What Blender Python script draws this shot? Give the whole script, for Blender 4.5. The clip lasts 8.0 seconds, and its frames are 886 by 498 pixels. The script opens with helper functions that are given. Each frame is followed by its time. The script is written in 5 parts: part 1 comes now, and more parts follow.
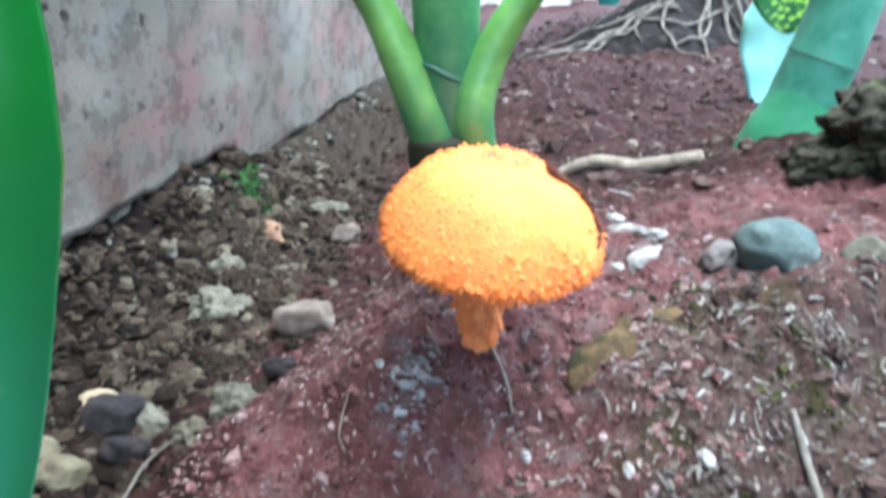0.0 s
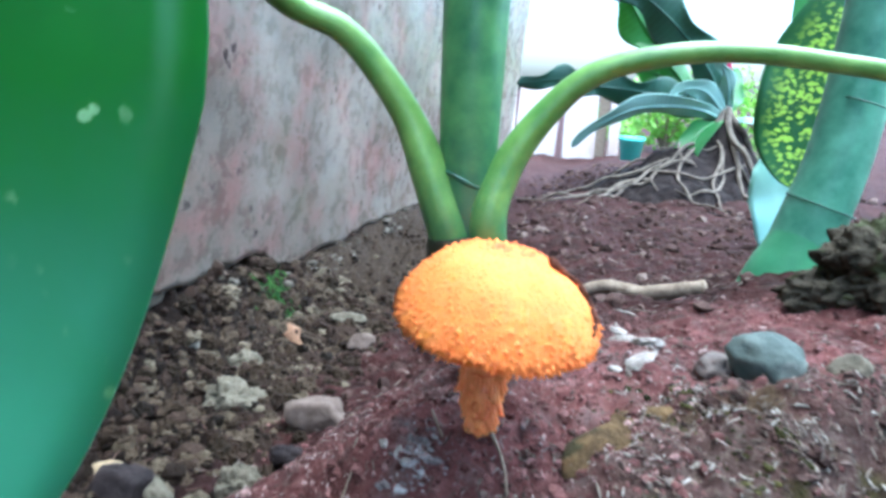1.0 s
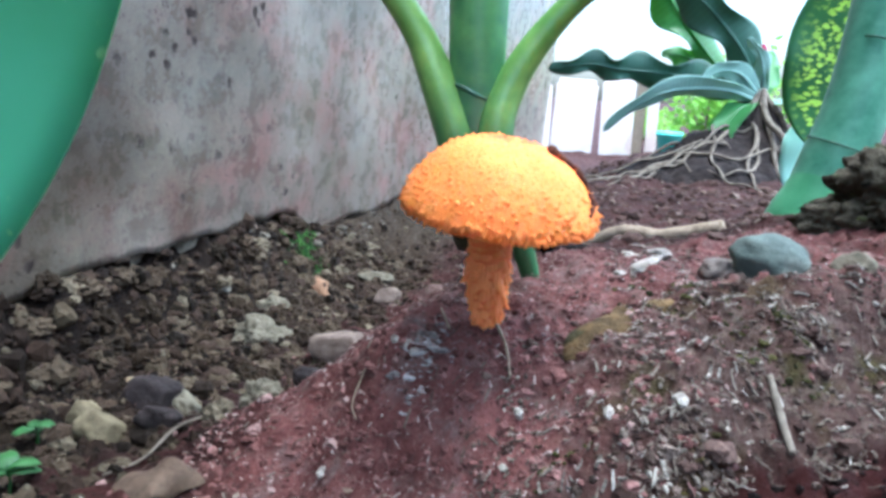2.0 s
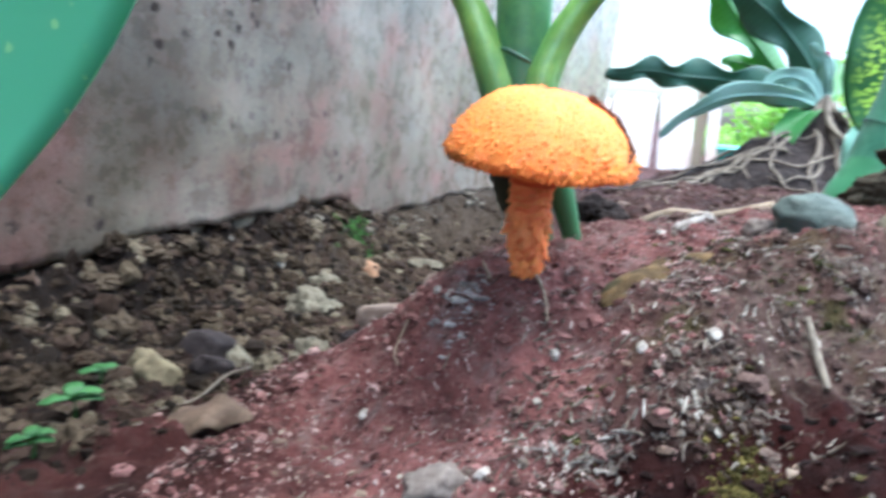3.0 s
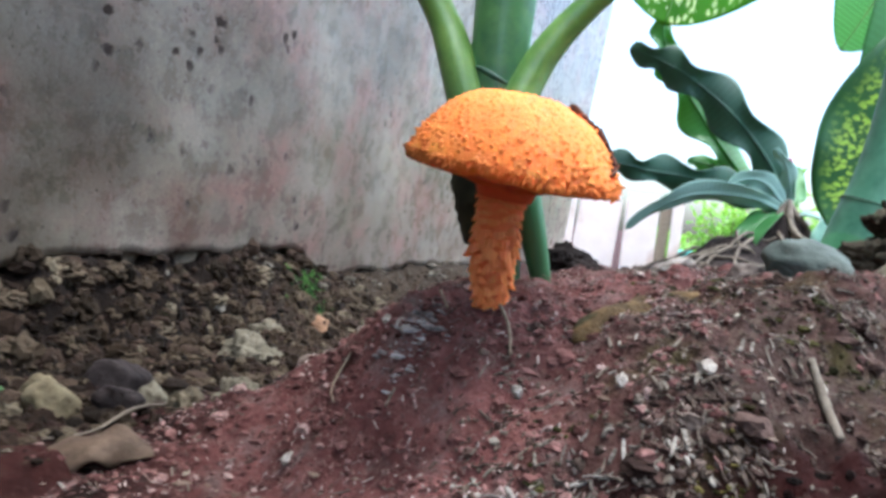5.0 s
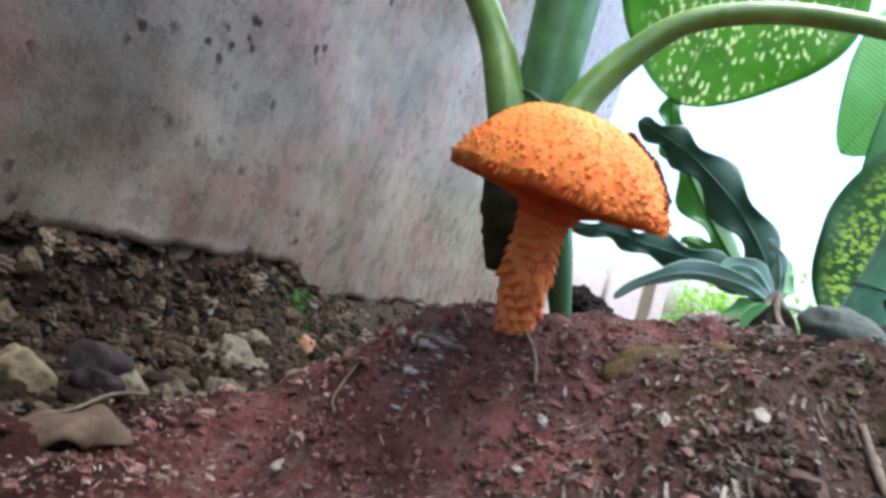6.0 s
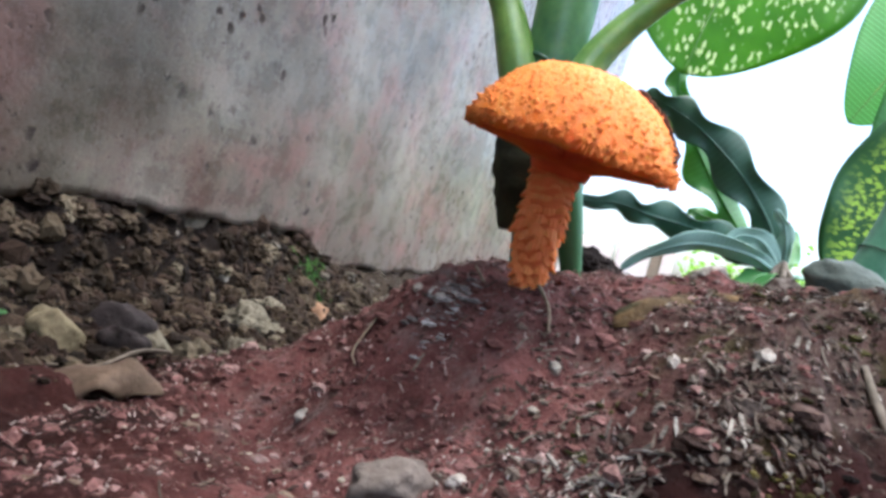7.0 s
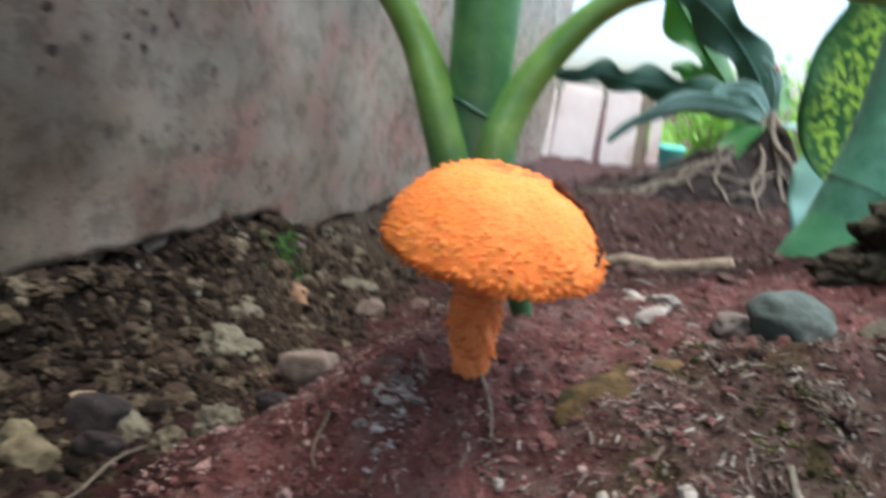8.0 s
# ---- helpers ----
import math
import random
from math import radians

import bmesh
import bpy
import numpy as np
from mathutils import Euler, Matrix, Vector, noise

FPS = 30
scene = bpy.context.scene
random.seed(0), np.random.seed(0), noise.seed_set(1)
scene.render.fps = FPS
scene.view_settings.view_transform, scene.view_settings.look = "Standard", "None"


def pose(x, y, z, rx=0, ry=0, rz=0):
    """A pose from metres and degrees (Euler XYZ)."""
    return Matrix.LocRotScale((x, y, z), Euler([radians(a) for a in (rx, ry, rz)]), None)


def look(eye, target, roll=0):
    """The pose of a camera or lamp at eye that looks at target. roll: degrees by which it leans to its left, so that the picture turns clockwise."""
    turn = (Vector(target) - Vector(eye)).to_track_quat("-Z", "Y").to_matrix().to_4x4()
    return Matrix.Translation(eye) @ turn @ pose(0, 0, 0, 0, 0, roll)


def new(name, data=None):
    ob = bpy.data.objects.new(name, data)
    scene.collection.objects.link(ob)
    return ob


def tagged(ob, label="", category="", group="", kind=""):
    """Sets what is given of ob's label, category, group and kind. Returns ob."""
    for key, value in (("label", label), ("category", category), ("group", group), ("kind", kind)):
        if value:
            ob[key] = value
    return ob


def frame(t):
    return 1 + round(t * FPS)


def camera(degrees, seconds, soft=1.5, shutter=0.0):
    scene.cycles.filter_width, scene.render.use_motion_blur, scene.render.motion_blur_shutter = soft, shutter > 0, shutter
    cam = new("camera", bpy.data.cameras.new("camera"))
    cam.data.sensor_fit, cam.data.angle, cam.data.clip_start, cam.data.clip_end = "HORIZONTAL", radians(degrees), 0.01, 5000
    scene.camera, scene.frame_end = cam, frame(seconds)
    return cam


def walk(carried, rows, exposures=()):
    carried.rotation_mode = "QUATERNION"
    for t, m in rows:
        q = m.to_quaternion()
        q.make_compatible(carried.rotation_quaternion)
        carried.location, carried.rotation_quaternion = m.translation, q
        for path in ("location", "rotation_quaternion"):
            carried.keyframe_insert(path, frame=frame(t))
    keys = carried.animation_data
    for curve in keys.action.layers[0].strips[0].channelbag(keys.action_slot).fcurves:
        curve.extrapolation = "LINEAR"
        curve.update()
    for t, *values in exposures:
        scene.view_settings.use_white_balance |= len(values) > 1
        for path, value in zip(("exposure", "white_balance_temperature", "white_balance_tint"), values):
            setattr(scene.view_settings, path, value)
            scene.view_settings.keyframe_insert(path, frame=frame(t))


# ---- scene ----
cam = camera(63.3, 8.0, soft=3.3, shutter=0.5)
PATH = [
    (0, (0.00589, 0.00241, 0.18399), (-0.00045, 0.45881, -0.02011), 0.33),
    (0.3, (0.00387, 0.00528, 0.18507), (0.00225, 0.45696, 0.02265), 1.67),
    (0.5, (0.00313, 0.00278, 0.17935), (0.00320, 0.48056, 0.03193), 2.60),
    (0.8, (0.00447, -0.00613, 0.17662), (0.00318, 0.45781, 0.05353), 4.90),
    (1, (0.00869, -0.01941, 0.17598), (-0.01461, 0.46731, 0.06388), 3.80),
    (1.2, (0.01349, -0.02811, 0.17115), (-0.01429, 0.43692, 0.05553), 4.30),
    (1.5, (0.01645, -0.03716, 0.16149), (-0.02769, 0.44788, 0.04839), 3.59),
    (1.7, (0.02041, -0.03462, 0.15498), (-0.02855, 0.45061, 0.04473), 2.80),
    (2.8, (0.02294, -0.04086, 0.13072), (-0.04334, 0.44471, 0.03158), 4.25),
    (3, (0.02804, -0.04510, 0.12741), (-0.06206, 0.43724, 0.03129), 3.08),
    (3.2, (0.03282, -0.04716, 0.12087), (-0.08021, 0.41124, 0.03431), 1.82),
    (3.5, (0.03528, -0.03449, 0.11664), (-0.04137, 0.44955, 0.01747), 2.56),
    (3.8, (0.03349, -0.02383, 0.11707), (-0.02266, 0.44411, 0.02609), 1.56),
    (4, (0.03435, -0.02662, 0.11533), (-0.02644, 0.46242, 0.03078), 1.51),
    (4.2, (0.03195, -0.02907, 0.11734), (-0.03892, 0.46080, 0.04656), 1.44),
    (5.3, (0.02321, -0.01070, 0.10026), (-0.03597, 0.48568, 0.08991), 10.85),
    (5.5, (0.01760, -0.00422, 0.10118), (-0.03706, 0.49276, 0.10516), 12.91),
    (5.8, (0.01363, -0.01288, 0.09540), (-0.05288, 0.46241, 0.10404), 14.50),
    (6, (0.01508, -0.01288, 0.09041), (-0.04962, 0.48284, 0.09937), 15.23),
    (6.3, (0.01586, -0.01914, 0.08921), (-0.04914, 0.45644, 0.08960), 15.04),
    (6.5, (0.01471, -0.01695, 0.08875), (-0.05334, 0.47839, 0.09226), 14.80),
    (6.8, (0.01708, -0.02290, 0.08365), (-0.04429, 0.45312, 0.07709), 14.58),
    (7, (0.01476, -0.01859, 0.08451), (-0.04953, 0.47721, 0.07728), 14.70),
    (7.2, (0.01582, -0.02099, 0.09099), (-0.04038, 0.45550, 0.07704), 13.81),
    (7.5, (0.01411, -0.01600, 0.11900), (-0.04235, 0.47953, 0.08337), 9.98),
    (7.8, (0.01685, -0.01856, 0.13761), (-0.04524, 0.45355, 0.07709), 8.54),
    (8, (0.02012, -0.00769, 0.15190), (-0.02620, 0.47780, 0.04168), 6.90),
]
EXPOSURES = [(0, 2.85, 4850, -4), (0.5, 2.85, 4800, -3), (1, 2.6, 4850, -1), (1.5, 2.5, 4950, 0), (3, 2.65, 5250, 2), (3.5, 2.8, 5430, 2), (4, 2.75, 5460, 2),
             (5.5, 2.0, 5680, 7), (6.5, 2.02, 5780, 8), (7, 2.15, 5800, 8), (7.5, 2.05, 5950, 6), (8, 1.8, 5900, 4)]
walk(cam, [(t, look(eye, target, roll)) for t, eye, target, roll in PATH], EXPOSURES)

# ---- light ----
world = bpy.data.worlds.new("sky")
scene.world = world
world.use_nodes = True
wn = world.node_tree.nodes
sky = wn.new("ShaderNodeTexSky")
sky.sky_type, sky.sun_disc = "NISHITA", False
sky.sun_elevation, sky.sun_rotation = radians(79), radians(99)
sky.air_density, sky.dust_density, sky.ozone_density = 1.0, 4.5, 0.6
wn["Background"].inputs["Strength"].default_value = 0.15
world.node_tree.links.new(sky.outputs[0], wn["Background"].inputs["Color"])
sun = new("sun", bpy.data.lights.new("sun", "SUN"))
sun.data.energy, sun.data.angle, sun.data.color = 2.5, radians(100), (1.0, 0.96, 0.9)
sun.matrix_world = look((0.6, -0.1, 3.2), (0, 0, 0))


# ---- numbers for shapes ----

def smooth(a, b, v):
    t = np.clip((v - a) / (b - a), 0, 1)
    return t * t * (3 - 2 * t)


def wall_x(y, z=0.06):
    """The wall's face at a distance y and a height z."""
    return -0.2099 + 0.1907 * y + 0.0689 * z


def relief(x, y):
    """The bare shape of the ground: a trench along the wall, a mound to its right, a level bed behind."""
    u = x + 1.02 * (np.minimum(y, 0.195) - 0.174) - 0.06 * smooth(0.19, 0.32, y)
    mound = 0.056 * smooth(-0.075, 0.035, u) + 0.018 * smooth(0.02, 0.16, u)
    start = 0.235 + 0.5 * np.clip(x - 0.03, 0, 0.25)
    inner = smooth(0.06, 0.2, x - wall_x(y))
    back = smooth(start, start + 0.22, y)
    bed = 0.025 - 0.05 * smooth(1.0, 2.2, y)
    z = 0.027 + mound * (1 - back) + bed * back * inner
    z = z - 0.04 * smooth(0.7, 2.0, y) * (1 - inner)
    z = z - 0.014 * np.exp(-((x + 0.05) / 0.05) ** 2 - ((y - 0.42) / 0.13) ** 2)
    away = x - wall_x(y)
    bank = 0.037 - 0.016 * smooth(0.4, 0.46, y) - 0.006 * smooth(0.6, 1.2, y)
    z = z + bank * (1 - smooth(-0.008, 0.03, away)) * (1 - smooth(1.5, 2.2, y))

    def lump(height, cx, cy, wx, wy):
        return height * np.exp(-((x - cx) / wx) ** 2 - ((y - cy) / wy) ** 2)

    # the mound's steep front, the hollow beside the mushroom with its lip, the crest and the foot of the slope
    z = z - 0.016 * (1 - smooth(0.118, 0.146, y - x + 0.08)) * smooth(0.035, 0.062, x)
    z = z + lump(-0.010, 0.034, 0.150, 0.013, 0.022) + lump(0.004, 0.05, 0.180, 0.012, 0.012)
    z = z + lump(0.007, -0.010, 0.176, 0.012, 0.016) + lump(-0.008, -0.040, 0.172, 0.014, 0.024) + lump(0.008, 0.008, 0.106, 0.022, 0.02)
    z = z + lump(-0.006, -0.068, 0.232, 0.022, 0.04) + lump(-0.004, 0.1, 0.2, 0.03, 0.02)
    return z + 0.022 * np.exp(-((x - 0.34) / 0.13) ** 2 - ((y - 1.06) / 0.16) ** 2)


def hashed(ix, iy, seed):
    v = np.sin(ix * 127.1 + iy * 311.7 + seed * 74.7) * 43758.5453
    return v - np.floor(v)


def grain(x, y, size, seed):
    """Smooth noise from -1 to 1 with lumps about as wide as size."""
    x, y = x / size, y / size
    ix, iy = np.floor(x), np.floor(y)
    fx, fy = x - ix, y - iy
    fx, fy = fx * fx * (3 - 2 * fx), fy * fy * (3 - 2 * fy)
    a, b = hashed(ix, iy, seed), hashed(ix + 1, iy, seed)
    c, d = hashed(ix, iy + 1, seed), hashed(ix + 1, iy + 1, seed)
    return 2 * (a + (b - a) * fx + (c - a) * fy + (a - b - c + d) * fx * fy) - 1


def ground_z(x, y):
    """The ground with its lumps and clods."""
    x, y = np.asarray(x, float), np.asarray(y, float)
    near = 1 - smooth(0.6, 1.6, np.hypot(x, y - 0.2))
    grit = 1 - smooth(0.03, 0.11, x - wall_x(y))
    z = relief(x, y) + 0.0035 * grain(x, y, 0.035, 1) + 0.0022 * grain(x, y, 0.013, 2)
    fine = 0.0018 * grain(x, y, 0.0065, 3) + 0.0012 * grain(x, y, 0.0031, 4) - 0.0015 * np.abs(grain(x, y, 0.017, 9))
    rough = 0.0032 * grain(x, y, 0.0065, 5) + 0.0065 * np.abs(grain(x, y, 0.014, 6)) - 0.002 + 0.0016 * grain(x, y, 0.0033, 8)
    flank = smooth(0.02, 0.06, x - 0.2 * y) * (1 - smooth(0.2, 0.24, y)) * (0.003 * np.abs(grain(x, y, 0.008, 14)) + 0.0014 * grain(x, y, 0.0045, 15) - 0.001)
    return z + near * (fine + grit * rough + flank) + (1 - near) * 0.012 * grain(x, y, 0.16, 7)


def spline(points, n):
    """n places, evenly by number, along a smooth line through the points."""
    p = [Vector(q) for q in points]
    p = [2 * p[0] - p[1]] + p + [2 * p[-1] - p[-2]]
    out = []
    for i in range(n):
        s = i / (n - 1) * (len(p) - 3)
        k = min(int(s), len(p) - 4)
        t = s - k
        a, b, c, d = p[k:k + 4]
        out.append(0.5 * (2 * b + (c - a) * t + (2 * a - 5 * b + 4 * c - d) * t * t + (3 * b - a - 3 * c + d) * t ** 3))
    return out


# ---- objects ----
def mesh_object(name, verts, faces, material, base=(0, 0, 0), smooth_shade=True, uvs=None):
    """A mesh from places in the world, with its origin at base."""
    base = Vector(base)
    mesh = bpy.data.meshes.new(name)
    mesh.from_pydata([tuple(Vector(v) - base) for v in verts], [], faces)
    mesh.materials.append(material)
    if smooth_shade:
        mesh.polygons.foreach_set("use_smooth", [True] * len(mesh.polygons))
    if uvs is not None:
        layer = mesh.uv_layers.new(name="UVMap")
        for loop in mesh.loops:
            layer.data[loop.index].uv = uvs[loop.vertex_index]
    mesh.update()
    ob = new(name, mesh)
    ob.location = base
    return ob


def thing(name, base, label, category, group=""):
    ob = new(name)
    ob.empty_display_size = 0.02
    ob.location = base
    return tagged(ob, label, category, group)


def part(name, verts, faces, material, parent, label="", smooth_shade=True, uvs=None, thick=0.0):
    """A part of a thing, from places in the world."""
    top = parent
    base = Vector(parent.location)
    while top.parent:
        top = top.parent
        base += top.location
    ob = mesh_object(name, verts, faces, material, base, smooth_shade, uvs)
    ob.location = (0, 0, 0)
    ob.parent = parent
    if thick:
        mod = ob.modifiers.new("thickness", "SOLIDIFY")
        mod.thickness, mod.offset = thick, 0.0
    return tagged(ob, label) if label else ob


def tube_mesh(points, radii, n=14, steps=24, flat=1.0, lump=0.0, seed=0, ends=True):
    """A round bar along a line; radii by even steps; flat squeezes it along its second axis."""
    line = spline(points, steps)
    rs = np.interp(np.linspace(0, 1, steps), np.linspace(0, 1, len(radii)), radii)
    verts, faces = [], []
    side = None
    rnd = random.Random(seed)
    for i, c in enumerate(line):
        t = (line[min(i + 1, steps - 1)] - line[max(i - 1, 0)]).normalized()
        if side is None:
            side = t.cross(Vector((0.31, 0.87, 0.11))).normalized()
        side = (side - t * side.dot(t)).normalized()
        other = t.cross(side)
        for k in range(n):
            a = 2 * math.pi * k / n
            r = rs[i] * (1 + lump * rnd.uniform(-1, 1))
            verts.append(c + side * (math.cos(a) * r) + other * (math.sin(a) * r * flat))
    for i in range(steps - 1):
        for k in range(n):
            faces.append((i * n + k, i * n + (k + 1) % n, (i + 1) * n + (k + 1) % n, (i + 1) * n + k))
    if ends:
        faces.append(tuple(range(n - 1, -1, -1)))
        faces.append(tuple((steps - 1) * n + k for k in range(n)))
    return verts, faces


def blade_mesh(points, width, side, fold=0.15, wave=0.0, waves=5, nu=36, nv=12, shape=None, droop=0.0, phase=0.0, scallop=0.0):
    """A leaf blade along a midrib: width is its greatest half width, side the way to its right edge."""
    line = spline(points, nu)
    side = Vector(side)
    verts, faces, uvs = [], [], []
    for i, c in enumerate(line):
        u = i / (nu - 1)
        t = (line[min(i + 1, nu - 1)] - line[max(i - 1, 0)]).normalized()
        s = (side - t * side.dot(t)).normalized()
        n = t.cross(s)
        w = width * (shape(u) if shape else max(0.02, math.sin(math.pi * min(1, u ** 0.8)) ** 0.75))
        for k in range(nv + 1):
            v = 2 * k / nv - 1
            ripple = wave * math.sin(2 * math.pi * waves * u + (1.3 if v < 0 else 0) + phase) * v * v
            up = fold * abs(v) * w - droop * v * v * w + ripple * w
            edge = 1 + scallop * math.sin(2 * math.pi * waves * u + (2.1 if v < 0 else 0) + phase)
            verts.append(c + s * (w * v * edge) + n * up)
            uvs.append((u, 0.5 + v / 2))
    m = nv + 1
    for i in range(nu - 1):
        for k in range(nv):
            faces.append((i * m + k, i * m + k + 1, (i + 1) * m + k + 1, (i + 1) * m + k))
    return verts, faces, uvs


def rock_mesh(centre, size, turn=(0, 0, 0), seed=1, rough=0.22, detail=3, sharp=0.0, crumble=0.0):
    """A stone: a ball drawn out to size, dented by noise at two scales."""
    bm = bmesh.new()
    bmesh.ops.create_icosphere(bm, subdivisions=detail, radius=1.0)
    rot = Euler([radians(a) for a in turn]).to_matrix()
    rnd = random.Random(seed)
    cuts = [(Vector([rnd.gauss(0, 1) for _ in range(3)]).normalized(), rnd.uniform(0.62, 0.9)) for _ in range(int(14 * sharp))]
    verts = []
    for v in bm.verts:
        p = v.co.normalized()
        q = p + Vector((seed * 3.7, seed * 1.9, seed * 5.3))
        r = 1 + rough * noise.noise(q * 1.3) + rough * 0.5 * noise.noise(q * 3.1) + rough * 0.22 * noise.noise(q * 8) + crumble * (noise.noise(q * 13) + 0.6 * noise.noise(q * 27))
        for n, d in cuts:
            k = p.dot(n)
            if k > 0.05:
                r = min(r, d / k * (1 + 0.05 * noise.noise(q * 9)))
        verts.append(Vector(centre) + rot @ Vector((p.x * size[0], p.y * size[1], p.z * size[2])) * r)
    faces = [tuple(v.index for v in f.verts) for f in bm.faces]
    bm.free()
    return verts, faces


# ---- materials ----
def material(name):
    m = bpy.data.materials.new(name)
    m.use_nodes = True
    return m, m.node_tree.nodes, m.node_tree.links, m.node_tree.nodes["Principled BSDF"]


def tex(nodes, links, kind, scale, detail=4.0, space="Object", stretch=(1, 1, 1), **more):
    co = nodes.new("ShaderNodeTexCoord")
    mp = nodes.new("ShaderNodeMapping")
    mp.inputs["Scale"].default_value = stretch
    links.new(co.outputs[space], mp.inputs["Vector"])
    t = nodes.new(kind)
    links.new(mp.outputs[0], t.inputs["Vector"])
    t.inputs["Scale"].default_value = scale
    if "Detail" in t.inputs and kind != "ShaderNodeTexVoronoi":
        t.inputs["Detail"].default_value = detail
    for key, value in more.items():
        t.inputs[key].default_value = value
    return t


def ramp(nodes, links, source, stops):
    r = nodes.new("ShaderNodeValToRGB")
    while len(r.color_ramp.elements) < len(stops):
        r.color_ramp.elements.new(0.5)
    for e, (p, c) in zip(r.color_ramp.elements, stops):
        e.position = p
        e.color = (*c, 1) if len(c) == 3 else c
    links.new(source, r.inputs[0])
    return r


def blend(nodes, links, factor, a, b, mode="MIX"):
    m = nodes.new("ShaderNodeMix")
    m.data_type, m.blend_type = "RGBA", mode
    for socket, value in ((m.inputs[0], factor), (m.inputs[6], a), (m.inputs[7], b)):
        if hasattr(value, "links"):
            links.new(value, socket)
        else:
            socket.default_value = value if isinstance(value, float) else (*value, 1)
    return m.outputs[2]


def bump(nodes, links, shader, height, strength, distance, under=None):
    b = nodes.new("ShaderNodeBump")
    b.inputs["Strength"].default_value, b.inputs["Distance"].default_value = strength, distance
    links.new(height, b.inputs["Height"])
    if under:
        links.new(under, b.inputs["Normal"])
    links.new(b.outputs[0], shader.inputs["Normal"])
    return b.outputs[0]


def soil_material():
    m, n, l, s = material("soil")
    s.inputs["Roughness"].default_value = 0.9
    s.inputs["Specular IOR Level"].default_value = 0.12
    co = n.new("ShaderNodeTexCoord")
    sep = n.new("ShaderNodeSeparateXYZ")
    l.new(co.outputs["Object"], sep.inputs[0])
    big = tex(n, l, "ShaderNodeTexNoise", 22, 5)
    mid = tex(n, l, "ShaderNodeTexNoise", 130, 8, Roughness=0.75)
    fine = tex(n, l, "ShaderNodeTexNoise", 650, 5, Roughness=0.7)
    red = ramp(n, l, mid.outputs["Fac"], [(0.25, (0.07, 0.024, 0.022)), (0.5, (0.165, 0.064, 0.059)), (0.75, (0.25, 0.118, 0.109))])
    grey = ramp(n, l, fine.outputs["Fac"], [(0.3, (0.008, 0.005, 0.0033)), (0.52, (0.031, 0.021, 0.0135)), (0.75, (0.08, 0.06, 0.039))])
    mat = tex(n, l, "ShaderNodeTexNoise", 260, 6, Roughness=0.75)
    dark = ramp(n, l, mat.outputs["Fac"], [(0.32, (0.018, 0.01, 0.0075)), (0.48, (0.052, 0.032, 0.025)), (0.6, (0.084, 0.064, 0.05)), (0.72, (0.15, 0.122, 0.1))])
    moss = ramp(n, l, fine.outputs["Fac"], [(0.3, (0.014, 0.013, 0.004)), (0.7, (0.085, 0.075, 0.022))])

    def mask(expr_a, expr_b, slope, wobble):
        """1 on one side of a line in plan, with a ragged edge."""
        d = n.new("ShaderNodeMath")
        d.operation = "MULTIPLY"
        l.new(sep.outputs["X"], d.inputs[0])
        d.inputs[1].default_value = expr_a
        e = n.new("ShaderNodeMath")
        e.operation = "MULTIPLY_ADD"
        l.new(sep.outputs["Y"], e.inputs[0])
        e.inputs[1].default_value = expr_b
        l.new(d.outputs[0], e.inputs[2])
        w = n.new("ShaderNodeMath")
        w.operation = "MULTIPLY_ADD"
        l.new(big.outputs["Fac"], w.inputs[0])
        w.inputs[1].default_value = wobble
        l.new(e.outputs[0], w.inputs[2])
        r = n.new("ShaderNodeMapRange")
        r.interpolation_type = "SMOOTHSTEP"
        r.inputs["From Min"].default_value, r.inputs["From Max"].default_value = slope
        l.new(w.outputs[0], r.inputs["Value"])
        return r.outputs[0]

    far = n.new("ShaderNodeVectorMath")
    far.operation = "DISTANCE"
    l.new(co.outputs["Object"], far.inputs[0])
    far.inputs[1].default_value = (0.05, 0.2, 0.06)
    local = n.new("ShaderNodeMapRange")
    local.interpolation_type = "SMOOTHSTEP"
    local.inputs["From Min"].default_value, local.inputs["From Max"].default_value = 0.9, 0.5
    l.new(far.outputs["Value"], local.inputs["Value"])

    def here(value):
        return blend(n, l, 1.0, value, local.outputs[0], "MULTIPLY")

    # grey grit beside the wall, leaf mould and moss on the right flank, red earth between and behind
    wallside = here(mask(-1.0, 0.19, (0.155, 0.195), 0.07))
    right = here(blend(n, l, 1.0, mask(1.0, -0.2, (0.026, 0.066), 0.07), mask(0.15, -1.0, (-0.165, -0.12), 0.05), "MULTIPLY"))
    patch = tex(n, l, "ShaderNodeTexNoise", 55, 3)
    mossy = n.new("ShaderNodeMath")
    mossy.operation = "MULTIPLY"
    pr = ramp(n, l, patch.outputs["Fac"], [(0.54, (0, 0, 0)), (0.66, (0.75, 0.75, 0.75))])
    l.new(right, mossy.inputs[0])
    l.new(pr.outputs[0], mossy.inputs[1])
    ash = ramp(n, l, tex(n, l, "ShaderNodeTexNoise", 75, 5, Roughness=0.7).outputs["Fac"], [(0.5, (0, 0, 0)), (0.68, (0.65, 0.65, 0.65))])
    damp = ramp(n, l, tex(n, l, "ShaderNodeTexNoise", 34, 4).outputs["Fac"], [(0.36, (0.5, 0.48, 0.46)), (0.55, (1, 1, 1))])
    speck = ramp(n, l, tex(n, l, "ShaderNodeTexNoise", 1100, 2).outputs["Fac"], [(0.68, (0, 0, 0)), (0.74, (0.6, 0.6, 0.6))])
    c = blend(n, l, ash.outputs[0], red.outputs[0], (0.2, 0.165, 0.15))
    c = blend(n, l, 1.0, c, damp.outputs[0], "MULTIPLY")
    c = blend(n, l, speck.outputs[0], c, (0.42, 0.36, 0.32))
